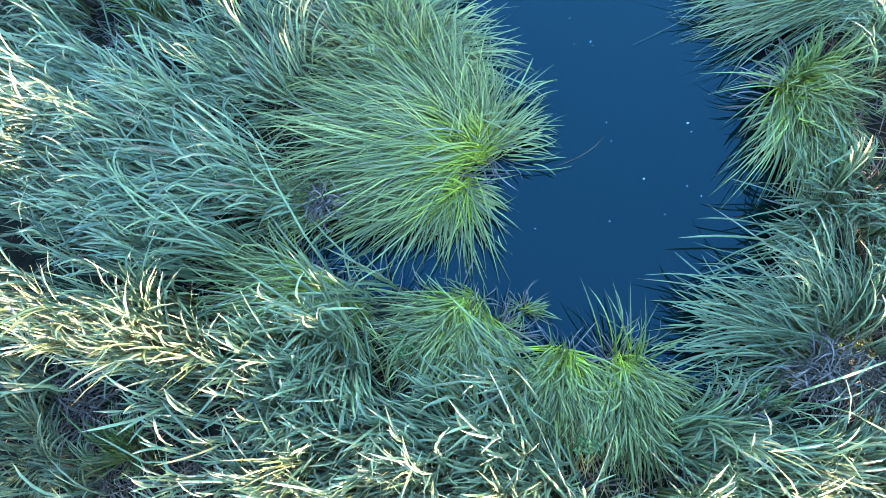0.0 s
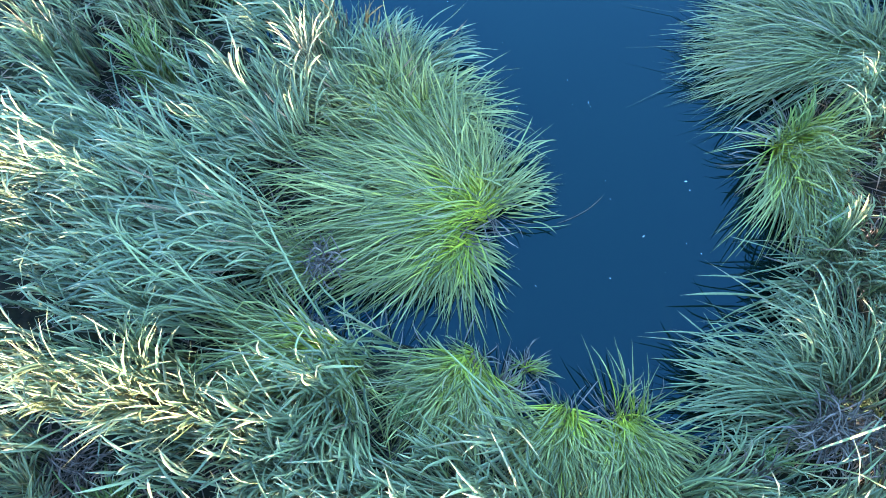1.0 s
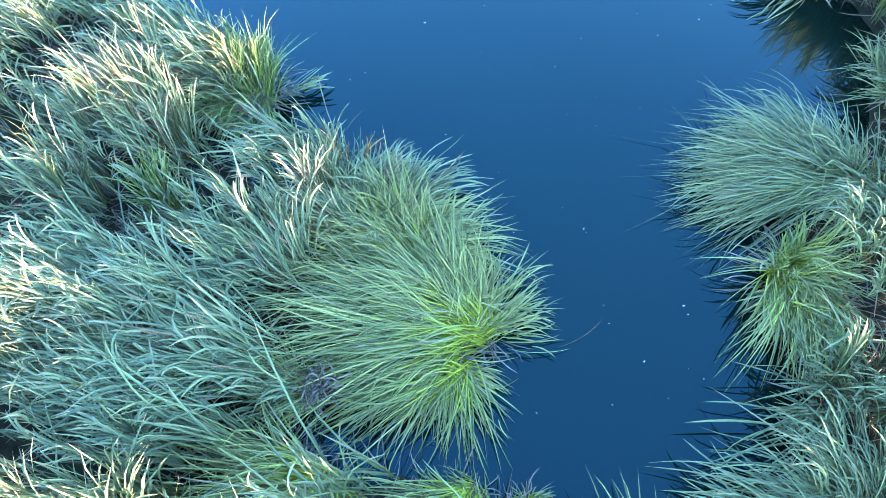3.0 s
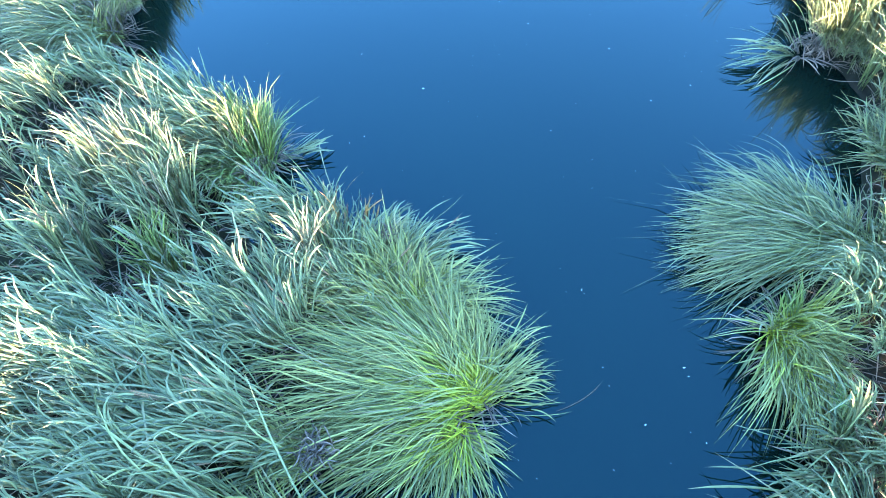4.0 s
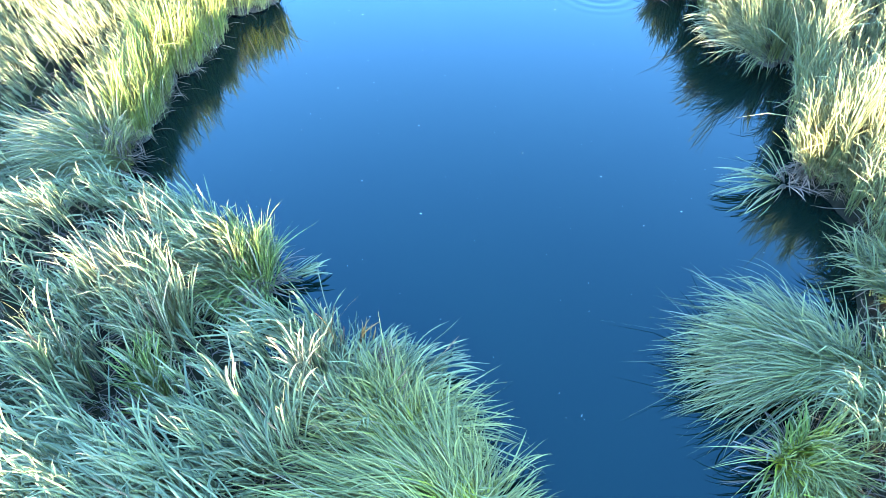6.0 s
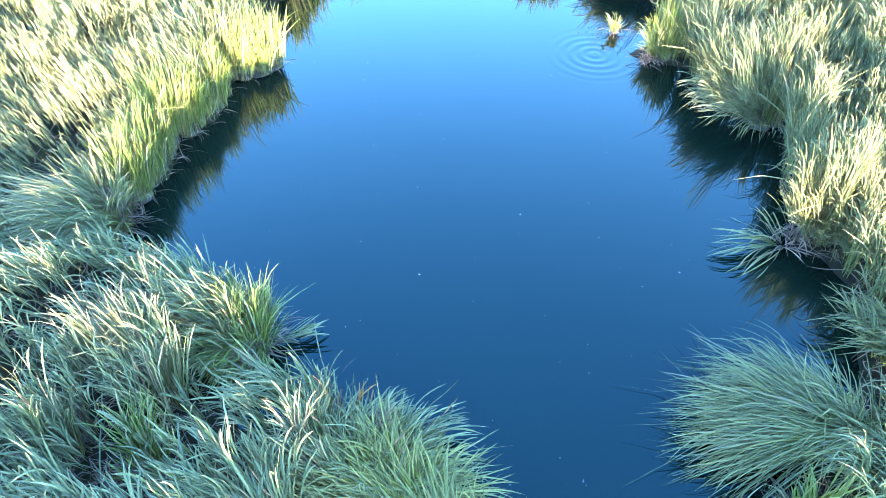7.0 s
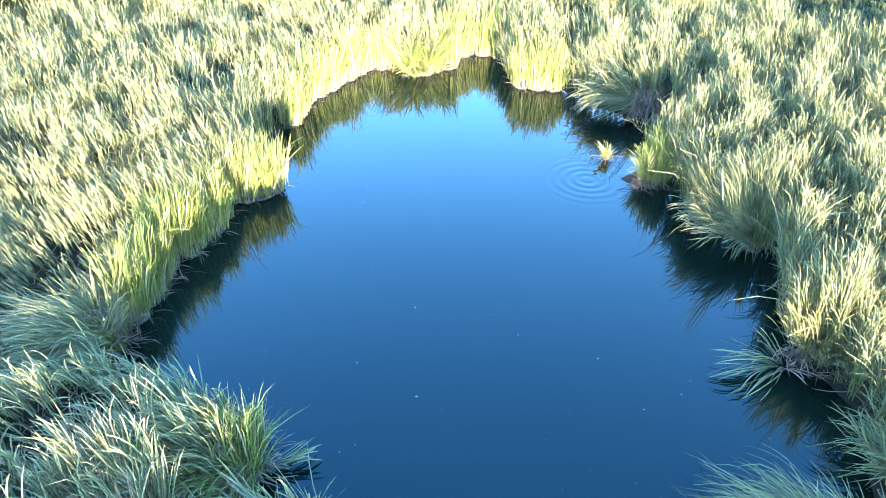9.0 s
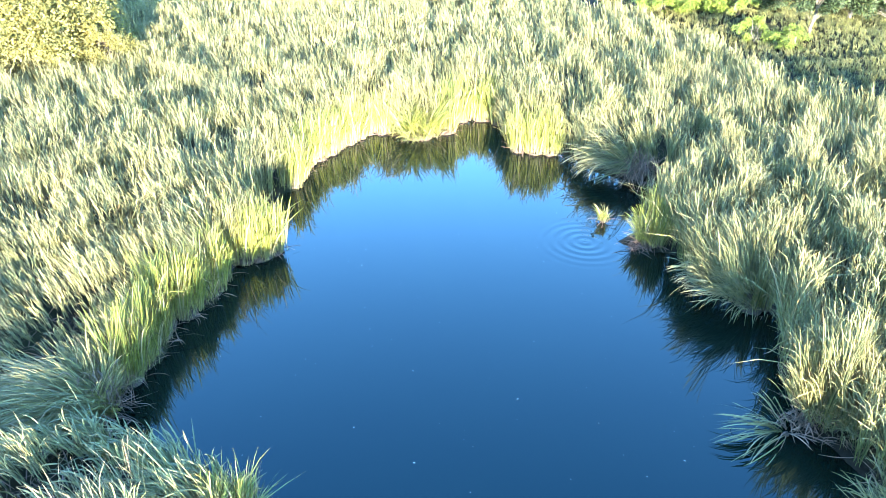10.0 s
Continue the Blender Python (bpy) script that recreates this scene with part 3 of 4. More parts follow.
# west bank, further on
tussock("cattail_clump", -3.68, 7.49, "cattail clump with sunlit tips at the pond's corner",
        [(-4.1, 7.7, 1.15, 12, 80), (-4.75, 7.5, 1.2, 14, 170), (-3.6, 7.73, 0.95, 12, 30), (-4.18, 6.7, 1.0, 16, 150), (-4.94, 7.04, 1.3, 12, 170)], CATTAIL, 0.025, 0.5, 40, 4, category="cattail")
tussock("sedge_tussock", -3.49, 7.32, "bright green sedge tussock above a dark undercut bank",
        [(-3.35, 7.9, 1.05, 14, 260), (-3.7, 7.75, 1.2, 14, 240), (-3.6, 6.3, 0.45, 14, 220), (-4.08, 6.5, 0.8, 14, 200), (-3.25, 7.5, 0.8, 20, 90)], RUSH, 0.016, 0.25, 60)
tussock("cattail_fan", -3.25, 7.47, "small blue-green leaf fan lying over the water",
        [(-2.54, 7.93, 0.35, 7, 14, 0.3), (-2.53, 7.7, 0.2, 7, 10, 0.25), (-2.72, 7.36, 0.1, 12, 5, 0.2)], CATTAIL, 0.03, 0.06, 8, category="cattail", crown=0.05, dead_reach=0.4)
tussock("sedge_tussock", -6.97, 10.16, "green sedge tussock combed back, with a grey dead foot",
        [(-7.0, 10.9, 1.1, 14, 120), (-8.3, 10.2, 0.9, 12, 240), (-7.64, 8.8, 0.8, 14, 260), (-8.25, 9.4, 0.8, 12, 260), (-9.0, 9.9, 0.9, 10, 220), (-6.5, 10.5, 0.8, 14, 50)], GREY_SEDGE, 0.022, 0.35, 90, dead_reach=1.0)


# east bank, further on
tussock("cattail_fan", 6.01, 10.4, "flat blue-green leaf fan reaching out over the water",
        [(4.8, 10.4, 0.45, 5, 9, 0.25), (4.55, 9.95, 0.25, 5, 9, 0.25), (4.9, 9.5, 0.08, 5, 6, 0.2), (5.4, 10.9, 0.55, 8, 7, 0.3), (4.75, 10.15, 0.35, 5, 7, 0.25)], CATTAIL, 0.034, 0.07, 14, category="cattail", crown=0.06)
tussock("cattail_clump", 7.01, 10.77, "upright cattail clump with sunlit yellow-green tops",
        [(6.25, 10.9, 1.4, 25, 200), (6.6, 11.3, 1.7, 30, 220), (7.12, 10.84, 1.8, 60, 330), (6.1, 10.7, 0.8, 16, 80), (7.17, 10.1, 0.7, 22, 160), (6.5, 10.25, 0.9, 22, 170)], CATTAIL, 0.021, 0.6, 90, category="cattail")
tussock("cattail_clump", 6.82, 14.83, "arched cattail clump drooping over a shaded edge",
        [(4.95, 14.66, 0.8, 12, 170), (5.5, 15.4, 1.4, 18, 220), (5.6, 14.4, 0.7, 16, 170), (6.76, 14.82, 1.7, 45, 240), (6.1, 15.88, 1.5, 30, 200)], CATTAIL, 0.022, 0.6, 60, category="cattail")
tussock("sedge_tussock", 4.96, 17.7, "green sedge tussock on a low spit",
        [(4.93, 17.78, 1.3, 20, 160), (4.35, 17.65, 0.8, 22, 140), (5.33, 17.52, 1.2, 25, 160)], RUSH, 0.02, 0.35, 60, crown=0.2)
tussock("sedge_tuft", 3.81, 18.95, "tiny lone yellowish tuft standing in open water",
        [(3.55, 18.94, 0.45, 30, 30), (4.01, 18.91, 0.35, 30, 26)], RUSH, 0.02, 0.1, 40, crown=0.08, dead_reach=0.5)
tussock("cattail_clump", 5.8, 22.61, "cattail clump flopped over the water with pale tops",
        [(3.28, 22.19, 0.8, 9, 180), (3.81, 22.33, 1.4, 12, 180), (5.15, 22.51, 1.6, 18, 140), (3.75, 21.94, 0.6, 10, 120)], CATTAIL, 0.03, 0.5, 160, category="cattail", dead_reach=1.5)
tussock("sedge_tussock", -2.11, 25.68, "sunlit yellow-green sedge islet at the pond's end",
        [(-3.05, 25.41, 1.1, 25, 170), (-1.19, 25.16, 1.2, 25, 170), (-2.83, 25.12, 0.4, 25, 110), (-1.85, 25.14, 0.4, 30, 110)], RUSH, 0.025, 0.8, 60)


def dead_heap(x, y, z, reach, n, stalks, label, lift=0.25):
    """A collapsed heap of dead cattail leaves with a few broken stalks."""
    rng = np.random.RandomState(next(SEEDS))
    ob = thing("dead_leaf_heap", x, y, z, label, "dead leaves", "heaps of dead leaves")
    a, d = rng.uniform(0, 2 * np.pi, n), rng.uniform(0.3, 1.0, n) * reach
    p0 = np.stack([rng.normal(0, reach * 0.3, n), rng.normal(0, reach * 0.3, n), rng.uniform(0, lift, n)], 1)
    p2 = p0 + np.stack([d * np.cos(a), d * np.sin(a), rng.uniform(-lift, lift * 0.5, n)], 1)
    p2[:, 2] = np.maximum(p2[:, 2], 0.0)
    p1 = (p0 + p2) / 2 + np.stack([rng.normal(0, 0.1, n), rng.normal(0, 0.1, n), rng.uniform(0, lift * 1.4, n)], 1)
    part("dead_leaves", ribbons("dead_leaves", p0, p1, p2, 0.017, 5, rng, STRAW, kinks=0.35), ob)
    for _ in range(stalks):
        b = rng.uniform(0, 2 * np.pi)
        tip = (reach * 0.9 * math.cos(b), reach * 0.9 * math.sin(b), rng.uniform(0.25, 0.8))
        me = ribbons("stalk", [(0, 0, 0)], [(tip[0] * 0.4, tip[1] * 0.4, tip[2] * 0.8)], [tip], 0.02, 6, rng, STRAW, 0.3, kinks=0.6)
        part("stalk", me, ob, "bent grey dead stalk")
    return ob


dead_heap(4.6, 0.72, 0.5, 0.5, 240, 9, "grey-mauve heap of dead leaves at the foot of the cattail fan", 0.35)
dead_heap(5.15, 0.55, 0.55, 0.5, 150, 4, "grey-mauve heap of dead leaves under leaning cattails", 0.35)
dead_heap(-1.8, 2.5, 0.42, 0.3, 110, 4, "tan heap of dead leaves beside the inlet", 0.2)
dead_heap(-1.85, 1.62, 0.3, 0.3, 50, 6, "pale grey dead stalks leaning over the inlet", 0.2)
dead_heap(-4.6, 4.75, 0.15, 0.55, 130, 3, "grey heap of matted dead leaves in a gap of the cattails", 0.4)
dead_heap(-4.88, 6.55, 0.35, 0.5, 120, 3, "grey heap of matted dead leaves in a gap of the cattails", 0.4)
dead_heap(-3.45, 6.85, 0.2, 0.35, 90, 3, "grey dead leaves hanging at the undercut bank", 0.3)
dead_heap(-4.6, -0.3, 0.1, 0.5, 130, 3, "mauve-grey straw heap in a dark gap of the bed", 0.25)
dead_heap(-3.9, -1.0, 0.1, 0.5, 110, 2, "mauve-grey straw heap in a dark gap of the bed", 0.25)
dead_heap(-5.6, 2.75, 0.1, 0.5, 110, 2, "mauve-grey straw heap in a dark gap of the bed", 0.25)
dead_heap(-3.0, -0.9, 0.1, 0.5, 130, 2, "mauve-grey straw heap in a dark gap of the bed", 0.25)
dead_heap(-6.85, 10.2, 0.05, 0.5, 110, 5, "grey dead leaves hanging to the water", 0.6)
dead_heap(6.3, 10.55, 0.05, 0.45, 110, 3, "tangled dead leaves under the cattail clump", 0.3)
dead_heap(5.35, 21.85, 0.05, 0.8, 260, 12, "pale grey heap of broken dead cattail stalks at the water", 0.7)
dead_heap(4.6, 17.5, 0.0, 0.5, 110, 0, "dark brown dead litter along the low spit", 0.15)
dead_heap(0.62, 0.85, 0.1, 0.22, 80, 1, "rusty tan rotten foot of a sedge tuft", 0.2)

tussock("rusty_reed_tuft", -1.94, 5.9, "few rusty dead blades standing in the cattail mound",
        [(-2.01, 6.34, 1.0, 8, 6), (-1.78, 6.11, 1.0, 8, 6)], RUST, 0.016, 0.08, 0, category="reed")
tussock("rusty_reed_tuft", -1.58, 6.01, "few rusty dead blades standing in the cattail mound",
        [(-1.43, 6.33, 1.0, 8, 6), (-1.2, 6.49, 1.0, 8, 6)], RUST, 0.016, 0.08, 0, category="reed")
tussock("rusty_reed_tuft", -2.37, 5.01, "few rusty dead blades standing in the cattail mound",
        [(-2.41, 5.09, 1.0, 8, 6), (-2.2, 5.01, 1.0, 8, 6)], RUST, 0.016, 0.08, 0, category="reed")
dead_heap(-1.15, 5.76, 0.6, 0.16, 60, 0, "dark purplish dead flower head on the cattail mound", 0.12)
SUNNY = "tall cattail clump catching the low sun on pale tips"
for cx, cy, ch, dx, dy in ((-3.0, 0.6, 2.02, -0.4, 0.1), (-3.6, 0.6, 2.05, -0.4, 0.1), (-2.3, 0.3, 1.9, -0.3, 0.1), (-3.4, 0.95, 1.98, -0.4, 0.1), (-2.8, 0.4, 2.0, -0.35, 0.2), (-3.2, 0.45, 2.1, -0.4, 0.2), (-4.3, 0.7, 2.0, -0.4, 0.1), (-4.6, 6.3, 1.6, -0.4, 0.45), (-5.2, 6.6, 1.55, -0.4, 0.4),
                           (-4.3, 5.9, 1.5, -0.4, 0.4), (-5.6, 5.2, 1.5, -0.4, 0.35), (-0.3, -0.95, 2.0, 0.1, 0.2), (1.4, -1.0, 1.95, 0.15, 0.2), (3.9, -0.8, 2.0, 0.1, 0.2), (5.0, -0.6, 2.0, 0.0, 0.2), (-1.6, -0.9, 2.0, -0.2, 0.2), (2.8, -1.0, 1.95, 0.1, 0.2), (0.6, -1.1, 1.95, 0.1, 0.15)):
    tussock("cattail_clump", cx, cy, SUNNY, [(cx + dx, cy + dy, ch, 30, 46), (cx + dx * 1.6, cy + dy * 1.4, ch * 0.92, 25, 40), (cx + dx * 0.4, cy + dy, ch * 0.97, 50, 34)], CATTAIL, 0.027, 0.22, 12, 2, category="cattail")
for cx, cy, tx, ty in ((-1.5, 0.85, -1.25, -0.15), (-1.7, 0.8, -2.1, -0.1), (-0.6, 0.1, -1.6, -0.2), (0.8, -0.5, -0.4, -0.35), (-0.1, -0.8, -1.4, -0.55), (-0.9, -0.5, -2.0, -0.3), (1.8, -0.9, 0.6, -0.8), (2.7, -0.35, 3.9, -0.3), (3.2, -0.7, 4.5, -0.35), (3.9, -0.6, 5.0, -0.45), (4.4, -0.8, 5.6, -0.2)):
    tussock("cattail_clump", cx, cy, "blue-green cattail clump swept along the near bank", [(tx, ty, 1.25, 10, 130), (tx - 0.3, ty + 0.35, 1.05, 12, 110), (tx - 0.3, ty - 0.4, 1.3, 14, 100)], CATTAIL, 0.026, 0.35, 20, 1, category="cattail")
for cx, cy, tx, ty in ((-5.0, -0.3, -5.6, -0.5), (-4.9, -0.9, -5.5, -0.7), (-5.5, 0.2, -6.1, 0.1), (-4.4, -1.2, -5.0, -1.2)):
    tussock("cattail_clump", cx, cy, "low dark cattail clump in a shaded hollow of the bed", [(tx, ty, 0.6, 25, 60), (tx + 0.5, ty + 0.5, 0.7, 30, 40), (tx + 0.2, ty - 0.5, 0.5, 30, 40)], CATTAIL, 0.022, 0.3, 20, 0, category="cattail")
tussock("dry_reed_tuft", -2.2, 5.3, "bleached pinkish reed tuft standing up from the cattail mound",
        [(-2.3, 5.6, 1.45, 7, 30), (-2.45, 5.5, 1.35, 7, 26)], CREAM, 0.018, 0.12, 6, category="reed")
for cx, cy in ((-5.2, 6.95), (-4.75, 6.5), (-5.65, 7.1), (-5.6, 5.45), (-4.95, 6.7), (-5.0, 7.2), (-4.5, 6.15), (-5.4, 6.6)):
    tussock("dry_reed_tuft", cx, cy, "sun-bleached cream reed tuft on the cattail mound", [(cx - 0.45, cy + 0.25, 1.4, 16, 34), (cx - 0.6, cy + 0.1, 1.3, 16, 30), (cx - 0.3, cy + 0.3, 1.3, 16, 24)], CREAM, 0.015, 0.26, 6, category="reed")
tussock("dry_reed_tuft", 3.4, 0.1, "sun-bleached reed tuft with bent pale tips",
        [(3.25, 0.3, 1.2, 30, 16), (3.6, 0.45, 1.1, 30, 16), (3.4, 0.0, 1.2, 60, 14)], STRAW, 0.028, 0.15, 10, category="reed")
tussock("sedge_tuft", -4.25, 4.95, "bright green sedge tuft deep among the cattails",
        [(-4.6, 5.5, 1.15, 18, 70), (-4.85, 5.25, 1.05, 18, 70), (-4.2, 5.6, 1.1, 18, 50)], RUSH, 0.017, 0.12, 20)
tussock("sedge_tuft", -3.86, -0.75, "bright green sedge tuft deep among the cattails",
        [(-4.4, -0.6, 0.9, 25, 60), (-3.7, -0.25, 1.0, 25, 60), (-3.6, -1.1, 0.9, 25, 40)], RUSH, 0.017, 0.12, 20)


def weed_sprig(x, y, z, n, label):
    """A small pale herb: short stems set with little paired leaves."""
    rng = np.random.RandomState(next(SEEDS))
    ob = thing("weed_sprig", x, y, 0.03, label, "herb", "pale herbs among the sedges")
    root = np.zeros((n, 3))
    a, d = rng.uniform(0, 2 * np.pi, n), rng.uniform(0.05, 0.22, n)
    tip = np.stack([d * np.cos(a), d * np.sin(a), z * rng.uniform(0.85, 1.1, n)], 1)
    part("stems", ribbons("stems", root, tip * np.array([0.3, 0.3, 0.6]), tip, 0.008, 4, rng, SPRIG), ob)
    m = n * 16
    at = np.repeat(tip, 16, 0) * rng.uniform(0.55, 1.0, (m, 1))
    b = rng.uniform(0, 2 * np.pi, m)
    out = np.stack([np.cos(b), np.sin(b), rng.uniform(-0.1, 0.4, m)], 1) * rng.uniform(0.04, 0.075, (m, 1))
    part("leaves", ribbons("leaves", at, at + out * 0.5 + np.array([0, 0, 0.012]), at + out, 0.018, 3, rng, SPRIG, 0.3, 0.8), ob)


weed_sprig(-1.54, 1.12, 0.75, 9, "pale green herb growing through a sedge tussock")
weed_sprig(-0.59, 0.74, 0.8, 9, "pale green herb growing through a sedge tussock")
weed_sprig(1.69, -0.31, 0.95, 9, "pale green herb growing through a sedge tussock")
weed_sprig(3.93, 0.35, 0.7, 12, "feathery pale green herb beside the dead leaves")
weed_sprig(4.9, 3.44, 1.0, 10, "pale green herb between sedge and cattail")


# upright flags along the long west bank and the pond's end
def shore_stand(x, y, height, n, lx, ly, label, radius=0.42):
    tussock("sweet_flag_clump", x, y, label,
            [(x + lx * height, y + ly * height, height, 40, n), (x + lx + 0.35, y + ly - 0.2, height * 0.8, 45, n // 2), (x + lx - 0.3, y + ly + 0.25, height * 0.95, 45, n // 2)],
            RUSH, 0.016 + 0.0004 * y, radius, 16, category="flag", segments=5, dead_reach=0.6)


for cx, cy, tx, ty in ((-9.5, 17.0, -8.2, 15.4), (-8.7, 16.0, -7.4, 14.6), (-10.2, 16.6, -8.9, 15.0), (-8.0, 16.8, -6.9, 15.5), (-8.3, 15.2, -7.2, 13.9)):
    tussock("cattail_clump", cx, cy, "cattail clump combed over towards the pond in long curves", [(tx, ty, 1.0, 9, 120), (tx - 0.4, ty + 0.3, 1.25, 11, 120), (tx + 0.2, ty + 0.5, 1.2, 11, 100)], CATTAIL, 0.022, 0.4, 10, 1, category="cattail", segments=5)
def along(points, step):
    """Places at even steps along a broken line."""
    p = np.array(points)
    d = np.concatenate([[0], np.cumsum(np.hypot(*np.diff(p, axis=0).T))])
    at = np.arange(step / 2, d[-1], step)
    return list(zip(np.interp(at, d, p[:, 0]), np.interp(at, d, p[:, 1])))


FRINGE = np.random.RandomState(64)
for sx, sy in along([(-6.95, 10.9), (-6.6, 11.9), (-6.8, 12.7), (-6.4, 13.9), (-6.2, 14.7), (-6.4, 15.4)], 0.5):
    shore_stand(sx + FRINGE.normal(-0.05, 0.06), sy, FRINGE.uniform(1.25, 1.65), 110, 0.02, 0.1, "fresh green upright flag clump on the long bank", 0.34)
for sx, sy in along([(-6.1, 15.95), (-5.45, 16.3), (-5.15, 16.9)], 0.42) + along([(-5.75, 20.5), (-5.8, 21.4), (-5.7, 22.6), (-5.05, 23.9), (-4.4, 25.0), (-4.1, 25.9), (-3.2, 25.9)], 0.6) + along([(-1.2, 25.8), (-0.95, 27.4), (0.6, 27.8), (0.95, 27.2)], 0.6):
    shore_stand(sx + FRINGE.normal(0, 0.06), sy, FRINGE.uniform(1.2, 1.65), 100, 0.03, 0.08, "yellow-green flag clump glowing in low sun down to its pale foot", 0.38)
for sx, sy in along([(1.35, 24.55), (2.1, 24.3), (3.05, 24.25)], 0.55):
    shore_stand(sx, sy, FRINGE.uniform(1.3, 1.6), 130, -0.04, 0.08, "yellow-green flag clump glowing in low sun down to its pale foot", 0.4)


# ---- reed beds ----
LEANS = [(-3.79, 3.01, 2.2, -0.78, 0.12), (-4.72, -0.25, 2.4, -0.62, 0.10), (-4.76, 6.57, 2.0, -0.60, 0.25), (-7.8, 9.3, 1.8, -0.65, -0.2),
         (-7.41, 12.3, 1.6, -0.1, -0.1), (-9.0, 11.4, 2.6, -0.55, 0.05), (-9.5, 15.0, 2.6, -0.22, 0.05), (0.61, -0.9, 1.6, -0.55, 0.0), (3.82, -0.9, 1.6, 0.4, -0.1), (2.2, -0.8, 1.0, -0.1, -0.35), (7.11, 3.26, 2.4, -0.55, 0.15),
         (8.61, 12.91, 2.5, -0.05, 0.1), (7.6, 17.33, 2.5, 0.0, 0.1)]
KEEP_OUT = [(6.2, 20.9, 0.6), (-3.15, 6.8, 0.6), (4.3, 18.2, 0.8), (5.5, 21.9, 0.7), (-3.3, 6.3, 0.55), (-3.15, 5.6, 0.5), (-4.0, 5.3, 0.4), (6.0, 7.3, 0.9), (-4.3, 4.95, 0.5), (-4.1, 4.55, 0.35), (-3.95, -0.7, 0.7), (-3.15, -0.8, 0.5), (-5.6, 2.75, 0.45), (-3.6, -0.45, 0.65), (-4.8, -0.4, 0.25), (-0.57, 3.87, 1.45), (-1.11, 5.01, 1.35), (-1.38, 4.03, 0.8), (-2.57, 2.61, 0.9), (-1.05, 2.87, 1.0), (-1.94, 1.13, 0.7), (-0.07, 0.78, 1.0), (2.04, 0.2, 1.0), (4.6, 1.0, 1.25), (3.2, 0.55, 0.5), (5.2, 0.5, 0.5), (-1.75, 1.9, 0.55), (4.94, 2.7, 0.8),
            (4.82, 4.3, 0.9), (5.31, 5.98, 1.1), (6.45, 8.11, 0.8), (-3.49, 6.97, 0.7), (-7.25, 9.63, 0.8), (6.73, 10.5, 0.6), (6.42, 14.79, 0.5), (4.66, 17.65, 0.7), (4.98, 22.47, 0.9)]


def lean_field(x, y):
    lx = -0.10 + 0.13 * waves(x, y, 6.0, 21)
    ly = 0.08 + 0.16 * waves(x, y, 5.0, 22)
    weight = np.ones(np.shape(x))
    lx, ly = lx * weight, ly * weight
    for cx, cy, r, a, b in LEANS:
        k = 5.0 * np.exp(-((x - cx) ** 2 + (y - cy) ** 2) / (r * r))
        lx, ly, weight = lx + k * a, ly + k * b, weight + k
    return lx / weight + 0.14 * waves(x, y, 1.4, 31), ly / weight + 0.14 * waves(x, y, 1.2, 32)


SHORT = [(-8.4, 9.8, 1.9, 0.5), (-9.5, 11.0, 1.8, 0.25), (-7.5, 12.0, 1.0, 0.25), (-9.5, 13.5, 2.2, 0.2), (8.0, 6.5, 2.0, 0.2)]      # lodged hollows: x, y, radius, share of the height lost


def in_meadow(x, y):
    """Low meadow beyond the cattails on the east side."""
    return (x > meadow_edge(y) + 0.6 * waves(x, y, 6.0, 41)) & (y > 24)


